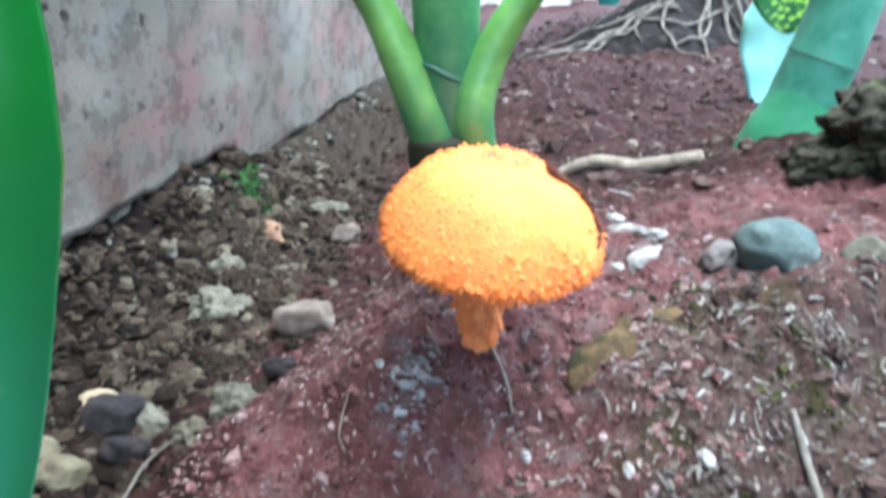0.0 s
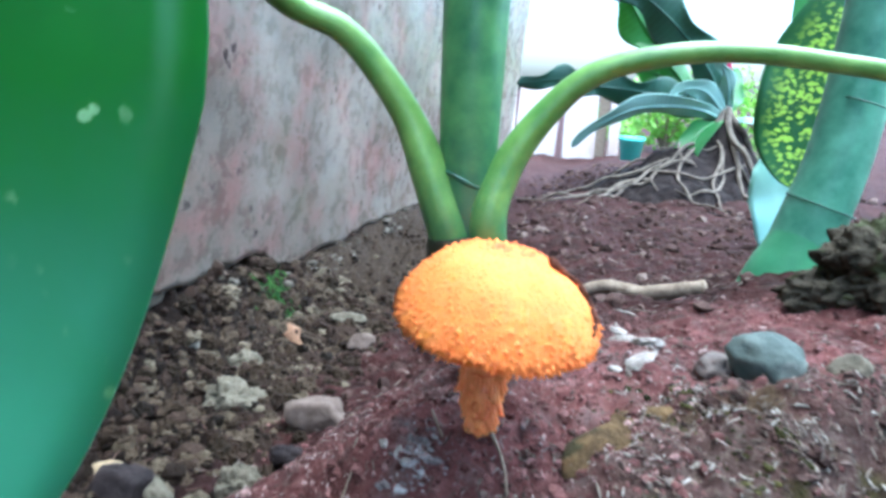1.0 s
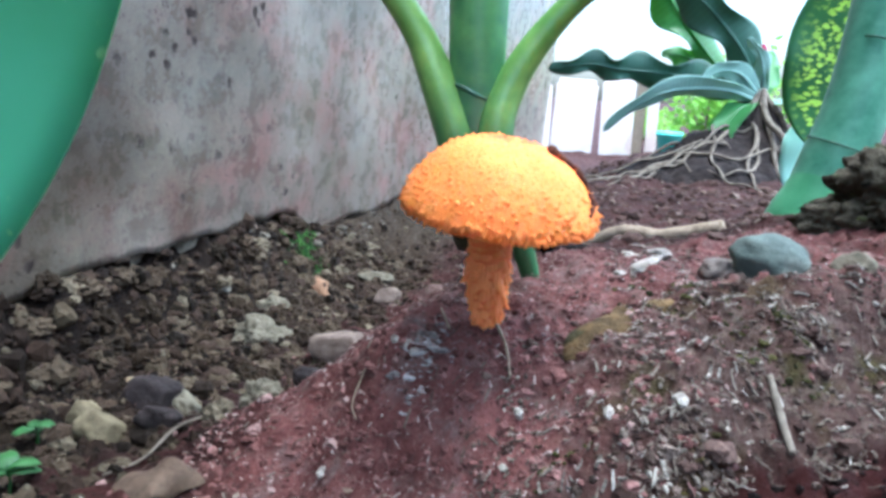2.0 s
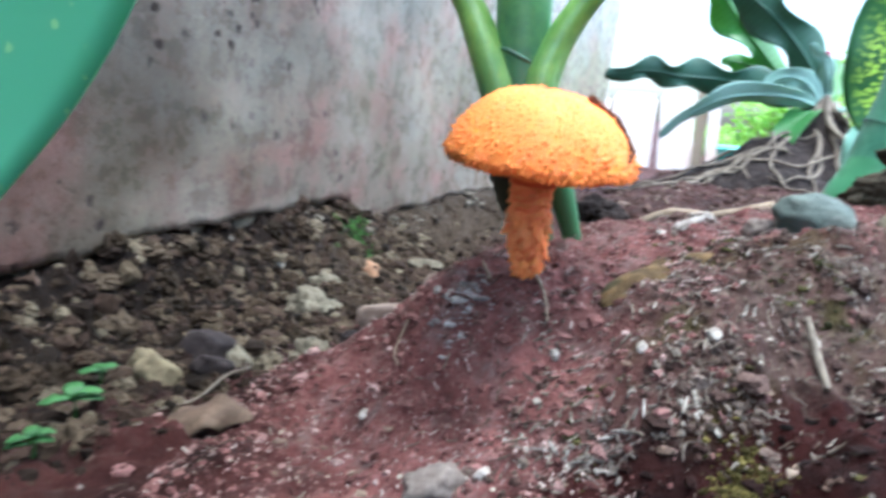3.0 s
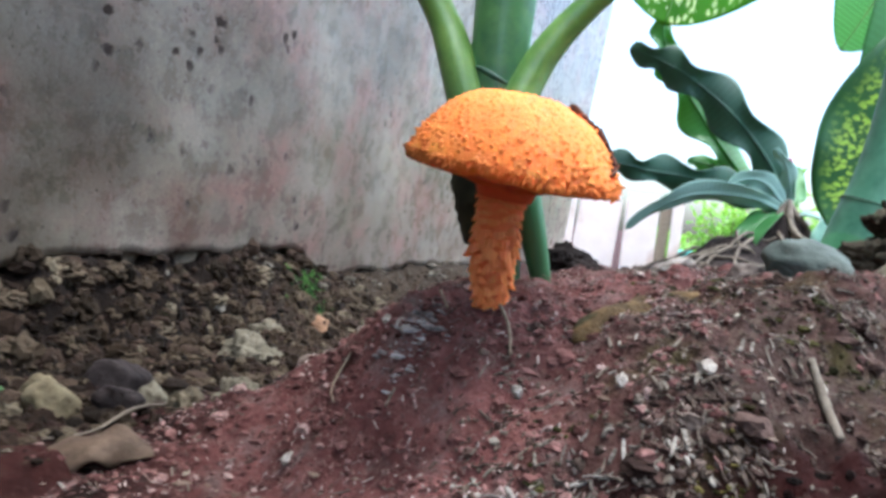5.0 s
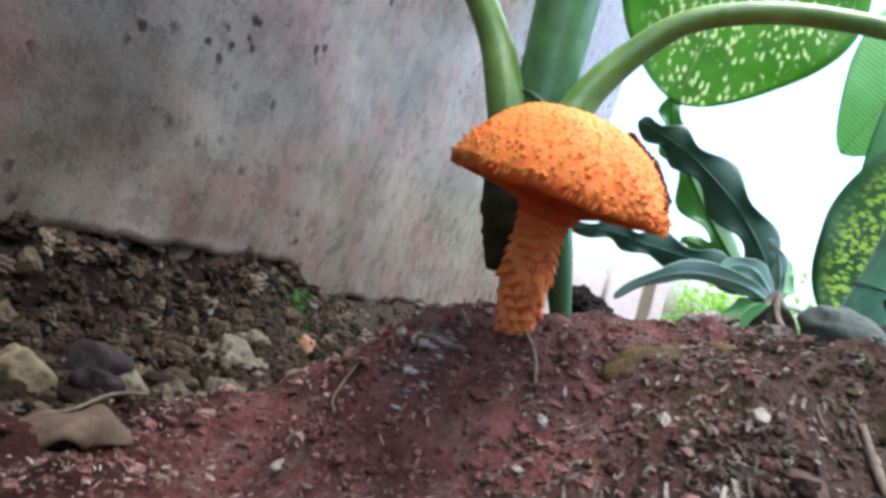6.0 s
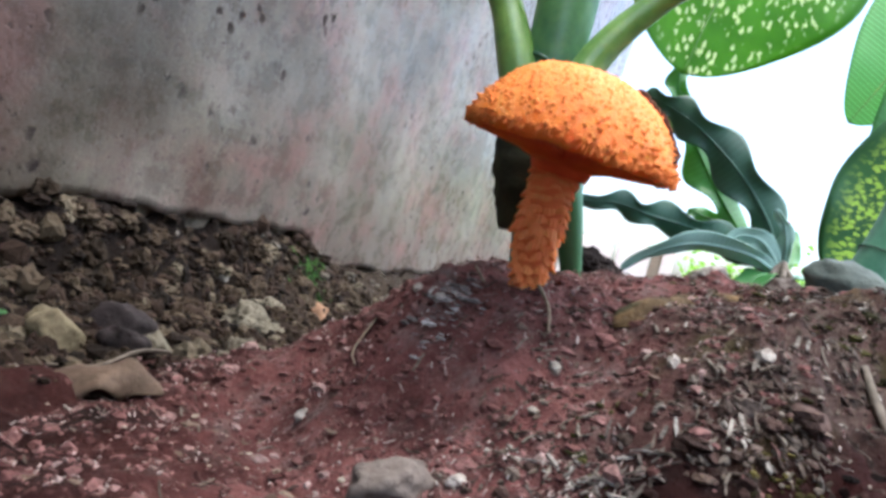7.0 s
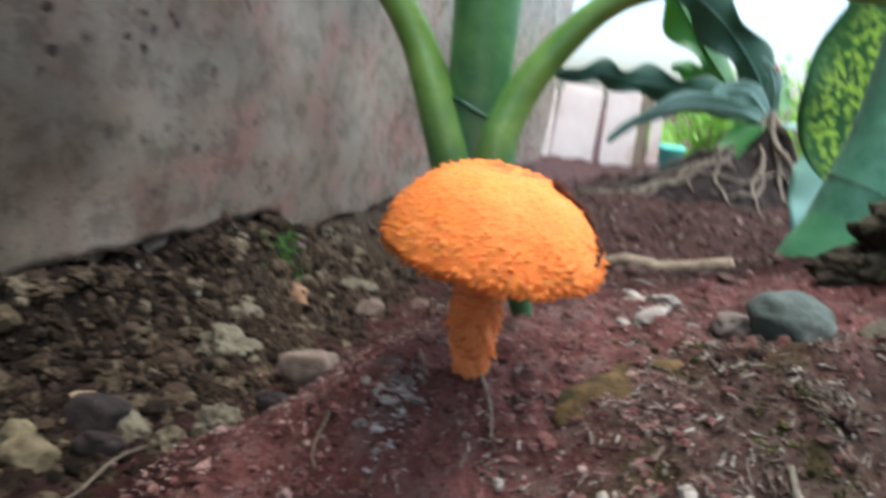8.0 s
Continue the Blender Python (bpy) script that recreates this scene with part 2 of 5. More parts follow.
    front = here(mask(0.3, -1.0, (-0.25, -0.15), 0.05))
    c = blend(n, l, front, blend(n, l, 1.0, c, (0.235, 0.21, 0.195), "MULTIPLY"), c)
    c = blend(n, l, wallside, c, grey.outputs[0])
    half = n.new("ShaderNodeMath")
    half.operation = "MULTIPLY"
    l.new(right, half.inputs[0])
    half.inputs[1].default_value = 0.85
    c = blend(n, l, half.outputs[0], c, dark.outputs[0])
    c = blend(n, l, mossy.outputs[0], c, moss.outputs[0])
    wet = ramp(n, l, tex(n, l, "ShaderNodeTexNoise", 38, 4, Roughness=0.6).outputs["Color"], [(0.42, (0, 0, 0)), (0.55, (0.9, 0.9, 0.9))])
    # near-left soil, with the shade over the trench put into its colour
    left_shade = here(mask(-1.0, -0.3, (0.012, 0.06), 0.05))
    c = blend(n, l, left_shade, c, blend(n, l, 1.0, c, (0.25, 0.195, 0.175), "MULTIPLY"))
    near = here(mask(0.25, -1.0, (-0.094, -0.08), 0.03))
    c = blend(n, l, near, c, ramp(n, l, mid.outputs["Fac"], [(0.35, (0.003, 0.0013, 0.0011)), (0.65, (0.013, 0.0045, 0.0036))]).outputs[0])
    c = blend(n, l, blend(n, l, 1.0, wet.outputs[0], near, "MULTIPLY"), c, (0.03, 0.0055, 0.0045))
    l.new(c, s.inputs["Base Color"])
    s.inputs["Roughness"].default_value = 0.85
    one = bump(n, l, s, mid.outputs["Fac"], 0.8, 0.003)
    bump(n, l, s, fine.outputs["Fac"], 0.9, 0.0012, one)
    return m


def crumb_material(name, stops, rough=0.9, grain_scale=900):
    """Loose bits, each with a tone of its own."""
    m, n, l, s = material(name)
    s.inputs["Roughness"].default_value = rough
    s.inputs["Specular IOR Level"].default_value = 0.12
    g = n.new("ShaderNodeNewGeometry")
    r = ramp(n, l, g.outputs["Random Per Island"], stops)
    f = tex(n, l, "ShaderNodeTexNoise", grain_scale, 4)
    d = ramp(n, l, f.outputs["Fac"], [(0.3, (0.55, 0.55, 0.55)), (0.7, (1.15, 1.15, 1.15))])
    c = blend(n, l, 1.0, r.outputs[0], d.outputs[0], "MULTIPLY")
    l.new(c, s.inputs["Base Color"])
    bump(n, l, s, f.outputs["Fac"], 0.6, 0.0008)
    return m


def stone_material(name, low, high, rough=0.75, scale=160, spots=None, deep=0.002, through_light=0.0, gloss=0.15):
    m, n, l, s = material(name)
    s.inputs["Roughness"].default_value = rough
    s.inputs["Specular IOR Level"].default_value = gloss
    a = tex(n, l, "ShaderNodeTexNoise", scale, 6, Roughness=0.65)
    b = tex(n, l, "ShaderNodeTexNoise", scale * 6, 3)
    c = ramp(n, l, a.outputs["Fac"], [(0.3, low), (0.7, high)]).outputs[0]
    if spots:
        k = ramp(n, l, tex(n, l, "ShaderNodeTexNoise", scale * 0.6, 4).outputs["Fac"], [(0.56, (0, 0, 0)), (0.62, (1, 1, 1))])
        c = blend(n, l, k.outputs[0], c, spots)
    l.new(c, s.inputs["Base Color"])
    one = bump(n, l, s, a.outputs["Fac"], 0.5, deep)
    bump(n, l, s, b.outputs["Fac"], 0.4, 0.3 * deep, one)
    if through_light:
        t = n.new("ShaderNodeBsdfTranslucent")
        l.new(c, t.inputs["Color"])
        mix = n.new("ShaderNodeMixShader")
        mix.inputs[0].default_value = through_light
        l.new(s.outputs[0], mix.inputs[1])
        l.new(t.outputs[0], mix.inputs[2])
        l.new(mix.outputs[0], n["Material Output"].inputs["Surface"])
    return m


def wall_material():
    m, n, l, s = material("old_plaster")
    big = tex(n, l, "ShaderNodeTexNoise", 9, 4, Roughness=0.55)
    tint = tex(n, l, "ShaderNodeTexNoise", 24, 5, stretch=(1, 0.8, 1), Roughness=0.65)
    mid = tex(n, l, "ShaderNodeTexNoise", 70, 7, Roughness=0.72)
    fine = tex(n, l, "ShaderNodeTexNoise", 480, 5, Roughness=0.7)
    c = ramp(n, l, big.outputs["Fac"], [(0.3, (0.105, 0.085, 0.067)), (0.5, (0.176, 0.149, 0.122)), (0.72, (0.25, 0.216, 0.18))]).outputs[0]
    pink = ramp(n, l, tint.outputs["Fac"], [(0.48, (0, 0, 0)), (0.64, (0.7, 0.7, 0.7))])
    c = blend(n, l, pink.outputs[0], c, (0.215, 0.115, 0.1))
    cool = ramp(n, l, tint.outputs["Fac"], [(0.3, (0.6, 0.6, 0.6)), (0.45, (0, 0, 0))])
    c = blend(n, l, cool.outputs[0], c, (0.17, 0.168, 0.148))
    olive = ramp(n, l, tex(n, l, "ShaderNodeTexNoise", 13, 3).outputs["Color"], [(0.54, (0, 0, 0)), (0.66, (0.6, 0.6, 0.6))])
    c = blend(n, l, olive.outputs[0], c, (0.13, 0.122, 0.084))
    brown = ramp(n, l, tex(n, l, "ShaderNodeTexNoise", 19, 6, stretch=(1, 0.6, 1.3), Roughness=0.65).outputs["Fac"], [(0.54, (0, 0, 0)), (0.68, (0.6, 0.6, 0.6))])
    c = blend(n, l, brown.outputs[0], c, (0.115, 0.082, 0.058))
    wear = ramp(n, l, mid.outputs["Fac"], [(0.3, (0.55, 0.53, 0.5)), (0.5, (1, 1, 1)), (0.7, (1.4, 1.4, 1.4))])
    c = blend(n, l, 0.85, c, wear.outputs[0], "MULTIPLY")
    grit = ramp(n, l, fine.outputs["Fac"], [(0.3, (0.75, 0.75, 0.75)), (0.7, (1.2, 1.2, 1.2))])
    c = blend(n, l, 0.8, c, grit.outputs[0], "MULTIPLY")
    # ragged pits and specks, in clusters
    warp = tex(n, l, "ShaderNodeTexNoise", 330, 4, Roughness=0.7)
    pits = tex(n, l, "ShaderNodeTexVoronoi", 75, Randomness=1.0)
    lump = n.new("ShaderNodeMath")
    lump.operation = "MULTIPLY_ADD"
    l.new(warp.outputs["Fac"], lump.inputs[0])
    lump.inputs[1].default_value = 0.6
    l.new(pits.outputs["Distance"], lump.inputs[2])
    some = tex(n, l, "ShaderNodeTexNoise", 24, 3, stretch=(1, 1, 0.6))
    hole = ramp(n, l, lump.outputs[0], [(0.45, (1, 1, 1)), (0.53, (0, 0, 0))])
    here = ramp(n, l, some.outputs["Fac"], [(0.49, (0, 0, 0)), (0.56, (1, 1, 1))])
    spot = blend(n, l, 1.0, hole.outputs[0], here.outputs[0], "MULTIPLY")
    small = ramp(n, l, tex(n, l, "ShaderNodeTexNoise", 300, 3, Roughness=0.7).outputs["Fac"], [(0.61, (0, 0, 0)), (0.68, (0.75, 0.75, 0.75))])
    spot = blend(n, l, 1.0, spot, small.outputs[0], "ADD")
    holes = tex(n, l, "ShaderNodeTexVoronoi", 26, Randomness=1.0)
    ragged = n.new("ShaderNodeMath")
    ragged.operation = "MULTIPLY_ADD"
    l.new(warp.outputs["Fac"], ragged.inputs[0])
    ragged.inputs[1].default_value = 0.55
    l.new(holes.outputs["Distance"], ragged.inputs[2])
    large = ramp(n, l, ragged.outputs[0], [(0.305, (0.95, 0.95, 0.95)), (0.345, (0, 0, 0))])
    spot = blend(n, l, 1.0, spot, large.outputs[0], "ADD")
    c = blend(n, l, spot, c, (0.02, 0.011, 0.008))
    co = n.new("ShaderNodeTexCoord")
    sep = n.new("ShaderNodeSeparateXYZ")
    l.new(co.outputs["Object"], sep.inputs[0])
    # painted shade: plaster darkens towards the near end, lightens towards the far
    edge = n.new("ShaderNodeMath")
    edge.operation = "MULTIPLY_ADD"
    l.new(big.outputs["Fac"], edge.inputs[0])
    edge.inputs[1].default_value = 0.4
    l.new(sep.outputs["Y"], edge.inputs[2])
    near_shade = ramp(n, l, edge.outputs[0], [(0.4, (0.62, 0.59, 0.57)), (0.75, (1.25, 1.25, 1.25))])
    c = blend(n, l, 1.0, c, near_shade.outputs[0], "MULTIPLY")
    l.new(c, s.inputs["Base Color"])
    s.inputs["Coat Roughness"].default_value = 0.28
    sheen = ramp(n, l, spot, [(0.0, (0.3, 0.3, 0.3)), (0.4, (0, 0, 0))])
    l.new(sheen.outputs[0], s.inputs["Coat Weight"])
    gloss = ramp(n, l, mid.outputs["Fac"], [(0.3, (0.2, 0.2, 0.2)), (0.7, (0.38, 0.38, 0.38))])
    l.new(blend(n, l, spot, gloss.outputs[0], (0.9, 0.9, 0.9)), s.inputs["Roughness"])
    s.inputs["Specular IOR Level"].default_value = 0.3
    one = bump(n, l, s, mid.outputs["Fac"], 0.15, 0.003)
    two = bump(n, l, s, fine.outputs["Fac"], 0.25, 0.0012, one)
    inv = n.new("ShaderNodeInvert")
    l.new(spot, inv.inputs["Color"])
    bump(n, l, s, inv.outputs[0], 0.3, 0.001, two)
    return m


def mushroom_material(name, low, high, top=None, flecks=0.0, glow=0.8):
    m, n, l, s = material(name)
    s.inputs["Roughness"].default_value = 0.75
    s.inputs["Specular IOR Level"].default_value = 0.3
    a = tex(n, l, "ShaderNodeTexNoise", 240, 5, Roughness=0.6)
    b = tex(n, l, "ShaderNodeTexNoise", 1500, 3)
    c = ramp(n, l, a.outputs["Fac"], [(0.28, low), (0.62, high)]).outputs[0]
    fleck = ramp(n, l, tex(n, l, "ShaderNodeTexVoronoi", 190, stretch=(0.4, 0.5, 1.9)).outputs["Distance"], [(0.06, (flecks, flecks, flecks)), (0.3, (0, 0, 0))])
    where = ramp(n, l, tex(n, l, "ShaderNodeTexNoise", 210, 2).outputs["Fac"], [(0.48, (0, 0, 0)), (0.58, (1, 1, 1))])
    c = blend(n, l, blend(n, l, 1.0, fleck.outputs[0], where.outputs[0], "MULTIPLY"), c, (0.33, 0.1, 0.012))
    if top:
        co = n.new("ShaderNodeTexCoord")
        far = n.new("ShaderNodeVectorMath")
        far.operation = "DISTANCE"
        l.new(co.outputs["Object"], far.inputs[0])
        far.inputs[1].default_value = top
        r = ramp(n, l, far.outputs["Value"], [(0.006, (0.9, 0.9, 0.9)), (0.018, (0, 0, 0))])
        mott = ramp(n, l, a.outputs["Fac"], [(0.42, (0, 0, 0)), (0.58, (1, 1, 1))])
        c = blend(n, l, blend(n, l, 1.0, r.outputs[0], mott.outputs[0], "MULTIPLY"), c, (0.25, 0.036, 0.012))
    l.new(c, s.inputs["Base Color"])
    s.inputs["Subsurface Weight"].default_value = glow
    s.inputs["Subsurface Radius"].default_value = (1.0, 0.35, 0.08)
    s.inputs["Subsurface Scale"].default_value = 0.005
    one = bump(n, l, s, a.outputs["Fac"], 0.4, 0.001)
    bump(n, l, s, b.outputs["Fac"], 0.5, 0.0004, one)
    return m


def green_material(name, low, high, scale=60, rough=0.38, through_light=0.0, spots=None, spot_scale=26, spot_size=(0.2, 0.32),
                   stretch=(1, 1, 1), space="Object", veins=0.0, spot_amount=0.5, coat=0.0, ragged=0.0, vein_tone=0.16, border=0.0, foot=None, foot_at=0.065):
    """Stems and leaves: two greens, pale flecks where the plant has them, fine side veins, light through the blade."""
    m, n, l, s = material(name)
    s.inputs["Roughness"].default_value = rough
    s.inputs["Coat Weight"].default_value = coat
    s.inputs["Coat Roughness"].default_value = 0.25
    a = tex(n, l, "ShaderNodeTexNoise", scale, 5, Roughness=0.55)
    c = ramp(n, l, a.outputs["Fac"], [(0.3, low), (0.7, high)]).outputs[0]
    if foot:
        co = n.new("ShaderNodeTexCoord")
        sep = n.new("ShaderNodeSeparateXYZ")
        l.new(co.outputs["Object"], sep.inputs[0])
        up = n.new("ShaderNodeMath")
        up.operation = "MULTIPLY_ADD"
        l.new(a.outputs["Fac"], up.inputs[0])
        up.inputs[1].default_value = 0.04
        l.new(sep.outputs["Z"], up.inputs[2])
        c = blend(n, l, ramp(n, l, up.outputs[0], [(foot_at, (1, 1, 1)), (foot_at + 0.04, (0, 0, 0))]).outputs[0], c, foot)
    if veins:
        w = tex(n, l, "ShaderNodeTexWave", veins, 1, space="UV", stretch=(1, 0.16, 1), Distortion=0.6)
        vr = ramp(n, l, w.outputs["Fac"], [(0.8, (0, 0, 0)), (1.0, (vein_tone, vein_tone, vein_tone))])
        c = blend(n, l, vr.outputs[0], c, tuple(min(1, 1.7 * v + 0.02) for v in high))
    if spots:
        v = tex(n, l, "ShaderNodeTexVoronoi", spot_scale, space=space, stretch=stretch, Randomness=1.0)
        jag = tex(n, l, "ShaderNodeTexNoise", spot_scale * 2.2, 3, space=space, stretch=stretch)
        far = n.new("ShaderNodeMath")
        far.operation = "MULTIPLY_ADD"
        l.new(jag.outputs["Fac"], far.inputs[0])
        far.inputs[1].default_value = ragged
        l.new(v.outputs["Distance"], far.inputs[2])
        k = ramp(n, l, far.outputs[0], [(spot_size[0], (1, 1, 1)), (spot_size[1], (0, 0, 0))])
        w = tex(n, l, "ShaderNodeTexNoise", spot_scale * 0.35, 2, space=space, stretch=stretch)
        h = ramp(n, l, w.outputs["Fac"], [(1 - spot_amount - 0.05, (0, 0, 0)), (1 - spot_amount + 0.05, (1, 1, 1))])
        amount = blend(n, l, 1.0, k.outputs[0], h.outputs[0], "MULTIPLY")
        if border:
            uv = n.new("ShaderNodeTexCoord")
            sep = n.new("ShaderNodeSeparateXYZ")
            l.new(uv.outputs["UV"], sep.inputs[0])
            inside = ramp(n, l, sep.outputs["Y"], [(border, (0, 0, 0)), (border + 0.18, (1, 1, 1)), (0.9, (1, 1, 1)), (0.97, (0, 0, 0))])
            amount = blend(n, l, 1.0, amount, inside.outputs[0], "MULTIPLY")
        c = blend(n, l, amount, c, spots)
    l.new(c, s.inputs["Base Color"])
    f = tex(n, l, "ShaderNodeTexNoise", scale * 9, 3)
    bump(n, l, s, f.outputs["Fac"], 0.15, 0.0008)
    if through_light:
        t = n.new("ShaderNodeBsdfTranslucent")
        l.new(blend(n, l, 0.35, c, (0.5, 0.75, 0.1)), t.inputs["Color"])
        mix = n.new("ShaderNodeMixShader")
        mix.inputs[0].default_value = through_light
        out = n["Material Output"]
        l.new(s.outputs[0], mix.inputs[1])
        l.new(t.outputs[0], mix.inputs[2])
        l.new(mix.outputs[0], out.inputs["Surface"])
    return m


SOIL = soil_material()
WALL = wall_material()
FOOTING = stone_material("footing", (0.05, 0.04, 0.03), (0.2, 0.17, 0.13), 0.95, 220)
CAP = mushroom_material("cap_skin", (0.92, 0.2, 0.036), (0.95, 0.265, 0.055), (0.005, -0.003, 0.06), 0.15)
CAP_SCALE = mushroom_material("cap_scale", (0.93, 0.215, 0.04), (0.96, 0.285, 0.06), (0.005, -0.003, 0.06), glow=0.0)
STEM_SCALE = mushroom_material("stem_scale", (0.95, 0.25, 0.075), (0.97, 0.33, 0.105), glow=0.25)
STEM = mushroom_material("stem_skin", (0.95, 0.195, 0.065), (0.97, 0.26, 0.09), glow=0.3)
GILL = mushroom_material("gill", (0.66, 0.09, 0.025), (0.8, 0.14, 0.04), glow=0.3)
BRUISE = stone_material("dried_edge", (0.03, 0.01, 0.007), (0.15, 0.055, 0.03), 0.85, 400)
STALK = green_material("stalk", (0.04, 0.14, 0.05), (0.11, 0.28, 0.09), 110, 0.4, coat=0.2, foot=(0.035, 0.12, 0.08))
PETIOLE = green_material("petiole", (0.09, 0.22, 0.035), (0.21, 0.38, 0.08), 90, 0.4, coat=0.2, foot=(0.045, 0.15, 0.06), foot_at=0.058)
NODE = green_material("node", (0.012, 0.06, 0.035), (0.035, 0.12, 0.07), 90, 0.45)
STALK_BLUE = green_material("waxy_stalk", (0.035, 0.15, 0.085), (0.13, 0.33, 0.21), 75, 0.45)
DEEP = green_material("wilted_sheath", (0.012, 0.045, 0.022), (0.04, 0.12, 0.06), 60, 0.4)
SHEATH = green_material("leaf_sheath", (0.05, 0.2, 0.09), (0.11, 0.34, 0.16), 50, 0.45)
# the teal foot is the lower blade's sky sheen, painted into its colour
LEAF_NEAR = green_material("glossy_leaf", (0.012, 0.11, 0.014), (0.045, 0.25, 0.035), 40, 0.35, 0.45, (0.42, 0.68, 0.36), 320, (0.4, 0.46),
                           spot_amount=0.4, coat=0.2, ragged=0.5, foot=(0.16, 0.48, 0.33), foot_at=0.076)
LEAF_FLECK = green_material("flecked_leaf", (0.06, 0.24, 0.02), (0.15, 0.42, 0.04), 24, 0.35, 0.65, (0.85, 0.9, 0.6), 120, (0.8, 0.85),
                            stretch=(1.1, 1, 0.6), spot_amount=0.72, ragged=1.0, border=0.08)
LEAF_DAPPLE = green_material("dappled_leaf", (0.015, 0.085, 0.04), (0.04, 0.16, 0.05), 20, 0.4, 0.45, (0.5, 0.72, 0.1), 200, (0.84, 0.98),
                             stretch=(0.6, 1, 1.3), spot_amount=0.95, ragged=0.9, border=0.04)
LEAF_PALE = green_material("pale_leaf_back", (0.3, 0.56, 0.5), (0.42, 0.68, 0.62), 20, 0.35, 0.3)
LEAF_DARK = green_material("dark_leaf", (0.017, 0.062, 0.042), (0.038, 0.108, 0.072), 25, 0.5, 0.15, veins=16.0)
LEAF_GREY = green_material("grey_green_leaf", (0.2, 0.35, 0.3), (0.32, 0.48, 0.43), 25, 0.5, 0.2, veins=16.0)
LEAF_MID = green_material("mid_green_leaf", (0.045, 0.18, 0.05), (0.1, 0.3, 0.1), 25, 0.35, 0.5, veins=16.0)
LEAF_VEIN = green_material("veined_leaf", (0.1, 0.34, 0.1), (0.18, 0.45, 0.16), 12, 0.45, 0.6, veins=14.0, vein_tone=0.7)
LEAF_BRIGHT = green_material("far_leaf", (0.1, 0.3, 0.03), (0.3, 0.5, 0.08), 30, 0.5, 0.4)
SPROUT = green_material("sprout_leaf", (0.025, 0.09, 0.025), (0.06, 0.17, 0.045), 200, 0.5, 0.3)
MOSS = crumb_material("moss", [(0.0, (0.01, 0.026, 0.006)), (0.6, (0.022, 0.06, 0.011)), (1.0, (0.05, 0.11, 0.022))])
OLIVE = crumb_material("olive_moss", [(0.0, (0.012, 0.012, 0.003)), (0.6, (0.035, 0.033, 0.009)), (1.0, (0.09, 0.08, 0.025))])
SPATHE = stone_material("spathe", (0.35, 0.02, 0.06), (0.6, 0.06, 0.16), 0.4, 60)
ROOT = stone_material("root_bark", (0.07, 0.055, 0.043), (0.21, 0.178, 0.142), 0.85, 120)
OLD_SHEATH = stone_material("old_sheath", (0.012, 0.012, 0.008), (0.05, 0.055, 0.03), 0.7, 120)
PEAT = stone_material("peat", (0.006, 0.0045, 0.0045), (0.032, 0.024, 0.022), 0.95, 110, deep=0.01)
TWIG = stone_material("twig_bark", (0.13, 0.095, 0.065), (0.33, 0.27, 0.2), 0.8, 200)
BLUESTONE = stone_material("bluish_stone", (0.045, 0.062, 0.054), (0.1, 0.122, 0.108), 0.75, 130, (0.14, 0.16, 0.14), gloss=0.25)
TANSTONE = stone_material("tan_stone", (0.085, 0.062, 0.05), (0.19, 0.145, 0.118), 0.85, 140)
PALESTONE = stone_material("pale_stone", (0.068, 0.054, 0.032), (0.2, 0.164, 0.1), 0.85, 140)
CREAMSTONE = stone_material("cream_stone", (0.2, 0.145, 0.085), (0.36, 0.275, 0.17), 0.7, 140)
DARKSTONE = stone_material("dark_stone", (0.009, 0.0065, 0.0065), (0.033, 0.025, 0.024), 0.8, 160)
GREYSTONE = stone_material("grey_stone", (0.06, 0.052, 0.036), (0.17, 0.148, 0.108), 0.9, 170)
SLATE = stone_material("slate_stone", (0.085, 0.068, 0.058), (0.18, 0.15, 0.132), 0.9, 170)
BARK = stone_material("rotten_bark", (0.01, 0.009, 0.006), (0.09, 0.075, 0.052), 0.95, 130, (0.06, 0.065, 0.03), deep=0.012)
DRYLEAF = stone_material("dry_leaf", (0.045, 0.029, 0.02), (0.13, 0.09, 0.063), 0.7, 130, (0.07, 0.05, 0.033))
RUSTLEAF = stone_material("rusty_leaf", (0.085, 0.042, 0.022), (0.22, 0.13, 0.076), 0.75, 160)
ROTLEAF = stone_material("rotten_leaf", (0.03, 0.019, 0.008), (0.14, 0.09, 0.04), 0.85, 170, (0.045, 0.04, 0.018), deep=0.004)
WHITE = stone_material("chalky_flake", (0.16, 0.13, 0.105), (0.46, 0.425, 0.385), 0.9, 200, deep=0.003)
CREAM = stone_material("cream_paint", (0.74, 0.66, 0.6), (0.86, 0.79, 0.74), 0.7, 14, (0.68, 0.57, 0.5), through_light=0.5)
TEAL = stone_material("teal_plastic", (0.1, 0.5, 0.4), (0.16, 0.6, 0.48), 0.4, 30, gloss=0.5)


# ---- the ground ----
def bulk_mesh(name, verts, faces, mat, smooth_shade=False):
    """A mesh from arrays of places and of faces with one number of corners."""
    mesh = bpy.data.meshes.new(name)
    k = faces.shape[1]
    mesh.vertices.add(len(verts))
    mesh.vertices.foreach_set("co", np.ascontiguousarray(verts, dtype=np.float32).ravel())
    mesh.loops.add(faces.size)
    mesh.loops.foreach_set("vertex_index", np.ascontiguousarray(faces, dtype=np.int32).ravel())
    mesh.polygons.add(len(faces))
    mesh.polygons.foreach_set("loop_start", np.arange(0, faces.size, k, dtype=np.int32))
    mesh.polygons.foreach_set("use_smooth", np.full(len(faces), smooth_shade))
    mesh.update(calc_edges=True)
    mesh.materials.append(mat)
    return new(name, mesh)


